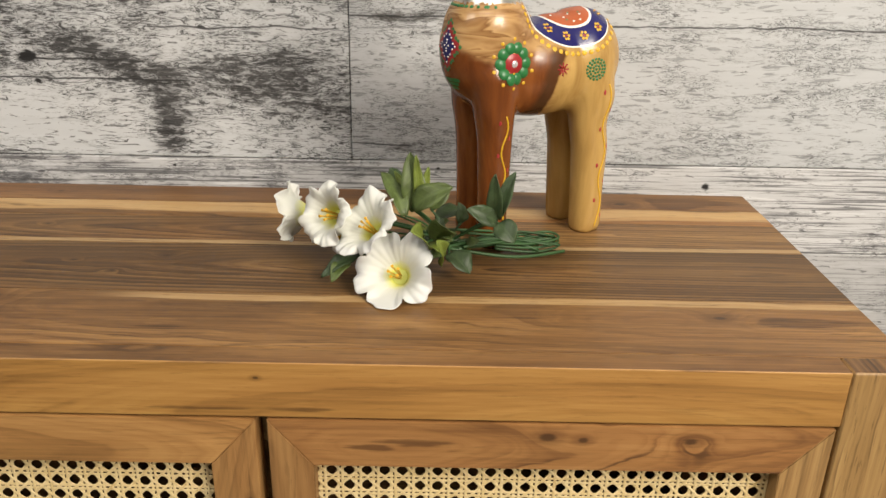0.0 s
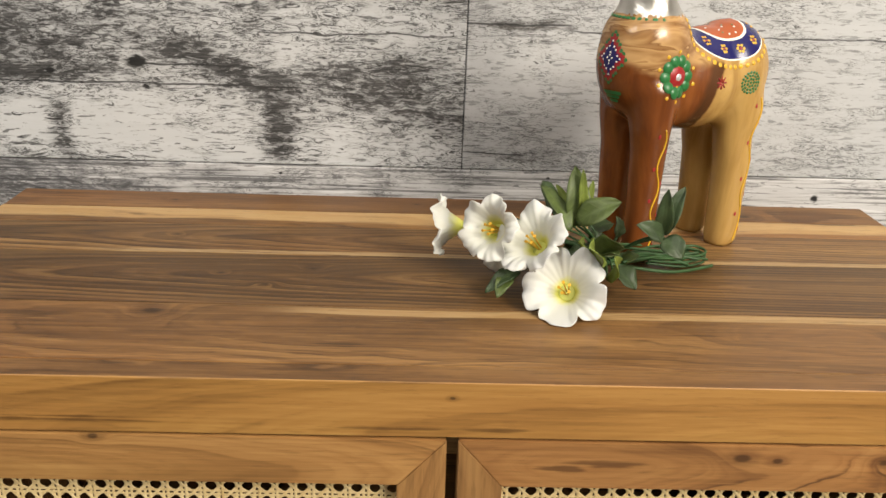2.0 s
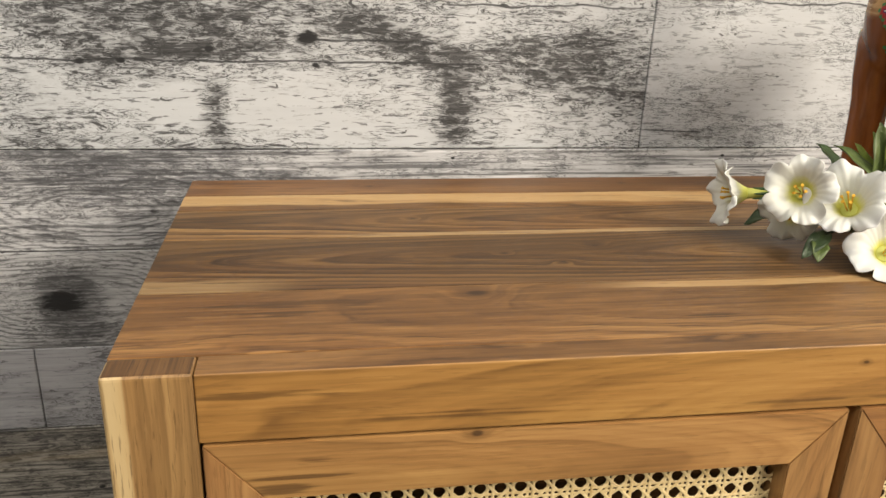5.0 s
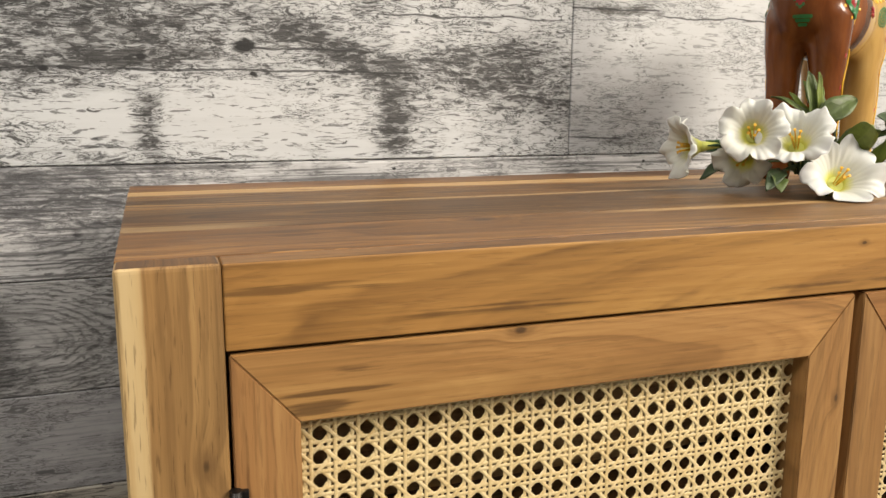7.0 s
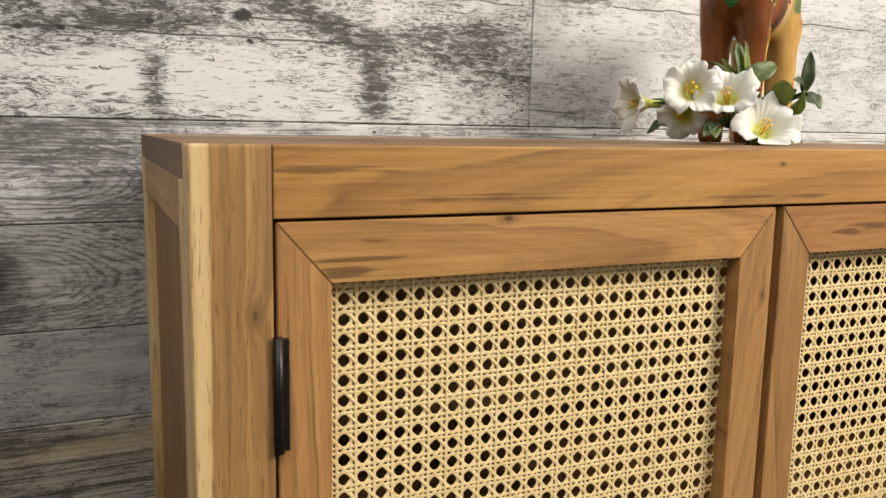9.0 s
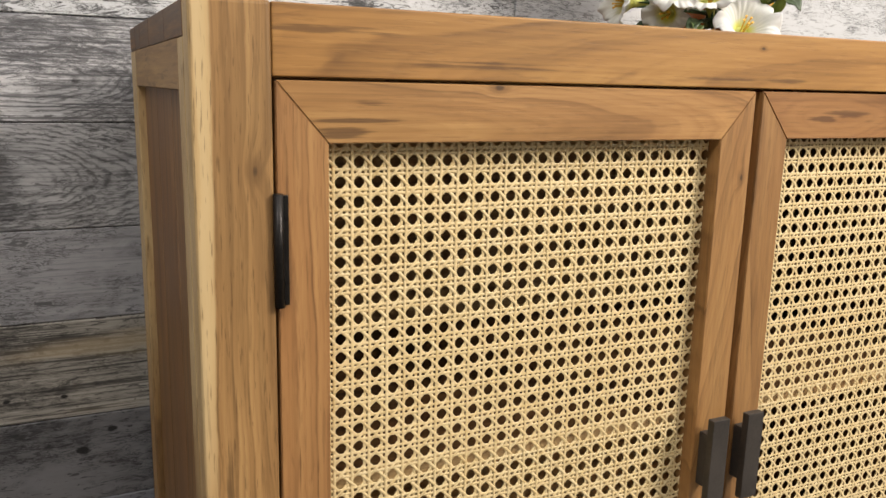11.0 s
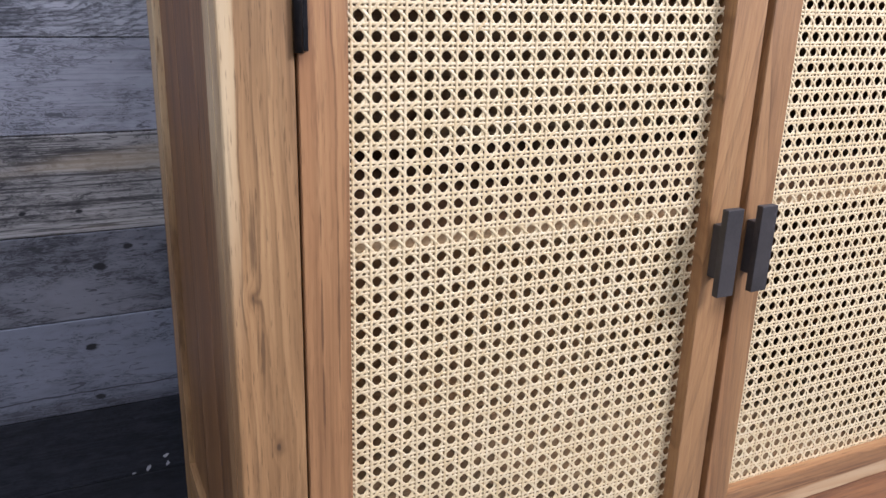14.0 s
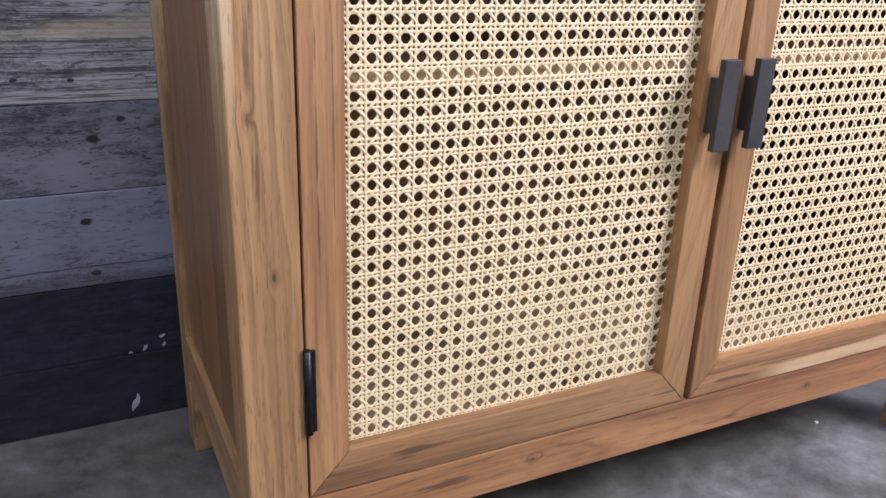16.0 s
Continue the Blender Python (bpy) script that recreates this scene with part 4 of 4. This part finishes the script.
def leaf(base, tip, width, up, which, curl=0.2, seed=0):
    """An oval pointed leaf from base to tip, folded along its midrib and drooping at the end."""
    base, tip = Vector(base), Vector(tip)
    length = (tip - base).length
    fx = (tip - base).normalized()
    fy = Vector(up).normalized().cross(fx).normalized()
    fz = fx.cross(fy)
    rng = random.Random(seed)
    bm = bmesh.new()
    rows = []
    n_long, n_wide = 12, 6
    for i in range(n_long + 1):
        f = i / n_long
        w = width * 0.5 * (math.sin(math.pi * min(1.0, f * 0.96 + 0.04) ** 0.82) ** 0.68 if f < 1 else 0.0)
        row = []
        for k in range(n_wide + 1):
            g = 2 * k / n_wide - 1
            y = g * w
            z = abs(g) * w * 0.32 + length * curl * math.sin(math.pi * f) * 0.5 + 0.0012 * math.sin(11 * f + 3 * g + seed) * abs(g)
            row.append(bm.verts.new((f * length, y, z)))
        rows.append(row)
    for a, b in zip(rows, rows[1:]):
        for k in range(n_wide):
            bm.faces.new((a[k], b[k], b[k + 1], a[k + 1])).smooth = True
    bmesh.ops.remove_doubles(bm, verts=bm.verts[:], dist=1e-6)
    ob = part("leaf", bm, m_leaf[which], bouquet)
    thick = ob.modifiers.new("thick", "SOLIDIFY")
    thick.thickness = 0.0005
    m = Matrix((fx, fy, fz)).transposed().to_4x4()
    m.translation = base
    ob.matrix_basis = m


def stem(points, r=0.0013):
    """A bent stem through a few points."""
    pts = [Vector(p) for p in points]
    path = []
    for i in range(len(pts) - 1):
        p0, p1, p2, p3 = pts[max(i - 1, 0)], pts[i], pts[i + 1], pts[min(i + 2, len(pts) - 1)]
        for k in range(8):
            t = k / 8
            path.append(0.5 * ((2 * p1) + (p2 - p0) * t + (2 * p0 - 5 * p1 + 4 * p2 - p3) * t * t + (3 * p1 - p0 - 3 * p2 + p3) * t ** 3))
    path.append(pts[-1])
    part("stem", tube(path, r, 8), m_stem, bouquet)


necks = [
    petunia((-0.034, 0.561, 0.8375), (-0.27, -0.74, 0.60), 0.0335, 3, 0.3),
    petunia((-0.093, 0.600, 0.8690), (-0.62, -0.70, 0.35), 0.0270, 8, 0.9),
    petunia((-0.130, 0.648, 0.8520), (-0.93, 0.16, -0.04), 0.0270, 5, 0.2, 0.8),
    petunia((-0.060, 0.590, 0.8670), (-0.52, -0.42, 0.66), 0.0310, 12, 1.4),
    petunia((-0.086, 0.622, 0.8420), (-0.70, -0.40, -0.15), 0.0240, 17, 0.1, 1.6, 0.02),
]
hub = Vector((0.010, 0.622, 0.838))
for k, p in enumerate(necks):
    stem([p, p.lerp(hub, 0.5) + Vector((0, 0, 0.003)), hub + Vector((0.004 * k - 0.008, 0.004 * (k % 3) - 0.004, 0.003 * (k % 2)))], 0.0015)
rng = random.Random(4)
for k in range(11):
    a = hub + Vector((rng.uniform(-0.012, 0.012), rng.uniform(-0.016, 0.014), rng.uniform(-0.008, 0.010)))
    end = Vector((0.098 + rng.uniform(-0.014, 0.016), 0.662 + rng.uniform(-0.016, 0.010), TOP + 0.0025 + rng.uniform(0, 0.009)))
    midp = a.lerp(end, 0.55) + Vector((0, rng.uniform(-0.012, 0.012), rng.uniform(-0.004, 0.008)))
    stem([a, midp, end], rng.uniform(0.0011, 0.0016))
for k in range(3):
    z = TOP + 0.004 + 0.004 * k
    stem([(0.050, 0.640 - 0.004 * k, z + 0.006), (0.085, 0.648, z), (0.108, 0.662, z), (0.098, 0.672, z + 0.002), (0.060, 0.652, z + 0.004)], 0.0012)
leaves = [
    ((-0.018, 0.612, 0.868), (-0.024, 0.622, 0.9245), 0.027, (0.1, -1, 0.1), 0, 0.05),
    ((-0.020, 0.606, 0.874), (0.018, 0.600, 0.897), 0.028, (-0.2, -0.8, 0.7), 0, 0.25),
    ((-0.026, 0.602, 0.868), (-0.052, 0.640, 0.900), 0.020, (0.3, -0.6, 0.7), 0, 0.2),
    ((-0.012, 0.585, 0.850), (-0.020, 0.548, 0.878), 0.030, (0.5, -0.5, 0.7), 2, 0.2),
    ((0.002, 0.580, 0.838), (0.000, 0.548, 0.872), 0.022, (0.6, -0.6, 0.4), 2, 0.2),
    ((-0.004, 0.600, 0.848), (0.012, 0.566, 0.872), 0.030, (0.4, -0.7, 0.6), 0, 0.2),
    ((0.010, 0.596, 0.838), (0.030, 0.580, 0.824), 0.030, (0.2, -0.4, 0.9), 1, 0.25),
    ((0.048, 0.598, 0.868), (0.044, 0.590, 0.915), 0.018, (-0.4, -0.9, 0.2), 1, 0.12),
    ((0.048, 0.598, 0.868), (0.064, 0.606, 0.913), 0.018, (-0.5, -0.8, 0.2), 1, 0.12),
    ((0.048, 0.598, 0.866), (0.018, 0.586, 0.882), 0.022, (-0.2, -0.8, 0.6), 1, 0.2),
    ((0.050, 0.600, 0.864), (0.064, 0.584, 0.850), 0.026, (0.0, -0.8, 0.5), 1, 0.2),
    ((-0.072, 0.596, 0.832), (-0.086, 0.570, 0.819), 0.018, (0.0, -0.4, 0.9), 0, 0.2),
    ((-0.064, 0.596, 0.836), (-0.098, 0.578, 0.819), 0.018, (0.0, -0.4, 0.9), 1, 0.2),
    ((-0.048, 0.640, 0.858), (-0.078, 0.668, 0.842), 0.022, (0.0, 0.3, 0.9), 1, 0.2),
    ((-0.034, 0.640, 0.868), (-0.042, 0.672, 0.892), 0.022, (0.3, -0.6, 0.7), 1, 0.2),
    ((-0.006, 0.630, 0.864), (0.012, 0.648, 0.884), 0.022, (0.0, -0.7, 0.7), 0, 0.2),
    ((0.000, 0.640, 0.850), (0.026, 0.672, 0.852), 0.024, (0.0, -0.3, 0.9), 1, 0.2),
    ((-0.070, 0.645, 0.836), (-0.108, 0.652, 0.822), 0.020, (0.0, -0.3, 0.9), 1, 0.2),
]
for k, (a, b, w, up, which, curl) in enumerate(leaves):
    b = Vector(a).lerp(Vector(b), 0.84)
    leaf(a, b, w * 0.74, up, which, curl, k)
    stem([hub, Vector(hub).lerp(Vector(a), 0.6) + Vector((0, 0, 0.003)), a], 0.0009)
# small leaves crowded round the stems, and narrow young ones standing up
for k in range(15):
    a = hub + Vector((rng.uniform(-0.034, 0.016), rng.uniform(-0.022, 0.014), rng.uniform(-0.008, 0.014)))
    d = Vector((rng.uniform(-0.6, 0.9), rng.uniform(-1.0, 0.4), rng.uniform(-0.15, 0.9))).normalized()
    size = rng.uniform(0.015, 0.023)
    b = a + d * size
    b.z = max(b.z, TOP + 0.004)
    stem([hub, hub.lerp(a, 0.6) + Vector((0, 0, 0.002)), a], 0.0009)
    leaf(a, b, size * 0.62, (rng.uniform(-0.4, 0.4), -0.6, 0.8), (0, 1, 1, 0, 2)[k % 5], 0.25, 40 + k)
for dx, dy, dz in ((-0.012, 0.006, 0.040), (-0.004, -0.002, 0.047), (0.006, 0.004, 0.036), (-0.022, 0.010, 0.030)):
    a = Vector((-0.014, 0.616, 0.868))
    leaf(a, a + Vector((dx, dy, dz)), 0.0085, (0.1, -1, 0.2), 2, 0.1, 70)

# ---- boards of the wall ----
WHITE = (0.575, 0.59, 0.61)
looks = {
    "painted": barnboard("barnboard_painted", (0.635, 0.65, 0.67), (0.075, 0.075, 0.077), 0.71, 0.80,
                         [(-0.50, 1.02, 0.10, 0.05, 0.06), (-0.305, 0.87, 0.020, 0.055, 0.42), (-0.402, 0.954, 0.024, 0.009, 0.45), (-0.366, 0.940, 0.028, 0.010, 0.48), (-0.325, 0.922, 0.030, 0.009, 0.48), (-0.56, 0.926, 0.045, 0.007, 0.40), (-0.545, 0.866, 0.014, 0.034, 0.46),
                          (-0.62, 0.975, 0.13, 0.035, 0.22), (-0.18, 0.908, 0.095, 0.045, 0.24), (-0.43, 0.862, 0.085, 0.028, -0.34), (-0.64, 0.872, 0.075, 0.03, -0.34), (-0.23, 0.862, 0.02, 0.03, -0.2)],
                         holes=[(-0.447, 0.914, 0.004), (-0.454, 0.940, 0.008), (-0.631, 0.916, 0.004), (-0.668, 0.915, 0.004), (-0.548, 0.928, 0.004)], crackle=0.9, dense=0.07, cracks=0.7, soil=0.46, splits=[(0.917, -0.85, -0.27), (0.938, -0.46, -0.33), (0.975, -0.33, -0.12)]),
    "chalky": barnboard("barnboard_chalky", WHITE, (0.10, 0.098, 0.095), 0.90, 0.6, [(-0.04, 0.990, 0.07, 0.006, 0.32), (0.0, 0.842, 0.06, 0.010, 0.14), (-0.02, 0.91, 0.09, 0.05, 0.12)], cracks=0.42, crackle=0.80, soil=0.45, fineness=1.5, dense=0.10, splits=[(0.990, -0.12, 0.02), (0.984, 0.0, 0.5), (0.848, -0.11, -0.02)]),
    "grey": barnboard("barnboard_grey", (0.66, 0.66, 0.675), (0.18, 0.18, 0.192), 0.72, 0.55, [(-0.62, 0.80, 0.30, 0.09, 0.17), (-0.25, 0.80, 0.20, 0.09, 0.12), (0.3, 0.78, 0.35, 0.12, -0.25)],
                      rings=[(-0.669, 0.769, 0.012)], cracks=0.6, combed=0.75, holes=[(-0.306, 0.819, 0.002), (-0.002, 0.821, 0.002), (0.309, 0.805, 0.004)]),
    "knotted": barnboard("barnboard_knotted", (0.52, 0.52, 0.53), (0.155, 0.155, 0.16), 0.80, 0.4, [(-0.705, 0.665, 0.032, 0.042, 0.8), (-0.6, 0.67, 0.25, 0.1, 0.06)], rings=[(-0.705, 0.665, 0.018)], cracks=0.6, combed=0.4, holes=[(-0.712, 0.664, 0.019)]),
    "ash": barnboard("barnboard_ash", (0.42, 0.42, 0.44), (0.15, 0.15, 0.155), 0.80, 0.45, cracks=0.5, combed=0.25),
    "tan": barnboard("barnboard_tan", (0.42, 0.395, 0.35), (0.085, 0.08, 0.075), 0.66, 0.7, tint=(0.50, 0.40, 0.26), cracks=0.8, combed=0.85,
                     blobs=[(-0.66, 0.409, 0.16, 0.008, -0.6), (-0.62, 0.507, 0.04, 0.006, -0.4)], holes=[(-0.60, 0.488, 0.004), (-0.63, 0.485, 0.003), (-0.645, 0.43, 0.003), (-0.70, 0.432, 0.004)]),
    "char": barnboard("barnboard_char", (0.215, 0.215, 0.225), (0.06, 0.06, 0.064), 0.60, 0.9, cracks=0.75, holes=[(-0.60, 0.385, 0.004), (-0.63, 0.365, 0.005)]),
    # the slate blob paints the wall's downward shade along the board's lower edge
    "slate": barnboard("barnboard_slate", (0.215, 0.223, 0.25), (0.088, 0.09, 0.10), 0.76, 0.35, cracks=0.5, holes=[(-0.648, 0.269, 0.005), (-0.645, 0.205, 0.004)], splits=[(0.213, -0.9, -0.5)], blobs=[(-0.7, 0.185, 0.5, 0.022, 0.4)]),
    # lowest two boards: dark paint, with the shade beside the cabinet put into the colour
    "coal_shaded": barnboard("barnboard_coal_shaded", (0.022, 0.024, 0.030), (0.008, 0.009, 0.012), 0.60, 0.6, combed=0.4, cracks=0.7, rough=0.75),
    "coal_low_shaded": barnboard("barnboard_coal_low_shaded", (0.018, 0.019, 0.023), (0.009, 0.010, 0.012), 0.56, 0.6, cracks=0.7, rough=0.75),
}
rows = [(0.0, 0.091, "coal_low_shaded", 0.62), (0.091, 0.189, "coal_shaded", 0.65), (0.189, 0.304, "slate", 0.58), (0.304, 0.405, "char", 0.7), (0.405, 0.514, "tan", 0.62),
        (0.514, 0.613, "ash", 0.8), (0.613, 0.723, "knotted", 0.66), (0.723, 0.829, "grey", 0.55)]
z = 0.829
for k in range(9):
    rows.append((z, min(z + 0.208, 2.69), ("painted", "grey", "chalky")[k % 3], -0.101 if k == 0 else (0.37 * k) % 1.2 - 0.6))
    z += 0.208
for z0, z1, look_name, seam in rows:
    cuts = [-3.2, seam - 1.55, seam, seam + 1.55, 3.2]
    for k, (a, b) in enumerate(zip(cuts, cuts[1:])):
        kind = look_name
        if abs(z0 - 0.829) < 1e-6:
            kind = "painted" if k in (0, 1) else "chalky"
        part("board", box(a + 0.0005, b - 0.0005, Y_WALL, Y_WALL + 0.0118, z0 + 0.0005, z1 - 0.0005, 0.0010, 1), looks[kind], wall_north)


# a chip of paint on the floor
chip = part("paint_chip", box(0.193, 0.199, 0.531, 0.535, 0.0003, 0.0028, 0.0008), plain("chip_white", (0.7, 0.7, 0.68), 0.7))
tagged(chip, "small white paint chip lying on the concrete floor", "paint chip")

# scuffs where the dark paint of the low boards is knocked off
m_scuff = plain("scuffed_wood", (0.42, 0.41, 0.40), 0.8, 0, 0.25, 300, 0.3)


def scuff(x, z, width, height, seed):
    """A thin ragged flake of bare wood on the face of a board."""
    rng = random.Random(seed)
    bm = bmesh.new()
    turns = 11
    ring = []
    for k in range(turns):
        a = 2 * math.pi * k / turns
        r = rng.uniform(0.45, 1.0)
        ring.append((x + width * 0.5 * r * math.cos(a) + 0.25 * height * math.sin(a) * 0.5, z + height * 0.5 * r * math.sin(a)))
    front = [bm.verts.new((px, Y_WALL - 0.0006, pz)) for px, pz in ring]
    back = [bm.verts.new((px, Y_WALL + 0.0004, pz)) for px, pz in ring]
    bm.faces.new(front)
    for k in range(turns):
        bm.faces.new((front[k], back[k], back[(k + 1) % turns], front[(k + 1) % turns]))
    bmesh.ops.recalc_face_normals(bm, faces=bm.faces[:])
    part("scuff", bm, m_scuff, wall_north, "pale scuff in the dark paint")


for k, (x, z, width, height) in enumerate(((-0.619, 0.022, 0.010, 0.028), (-0.579, 0.110, 0.008, 0.007), (-0.578, 0.099, 0.005, 0.008), (-0.601, 0.097, 0.006, 0.012), (-0.618, 0.094, 0.006, 0.003))):
    scuff(x, z, width, height, 20 + k)
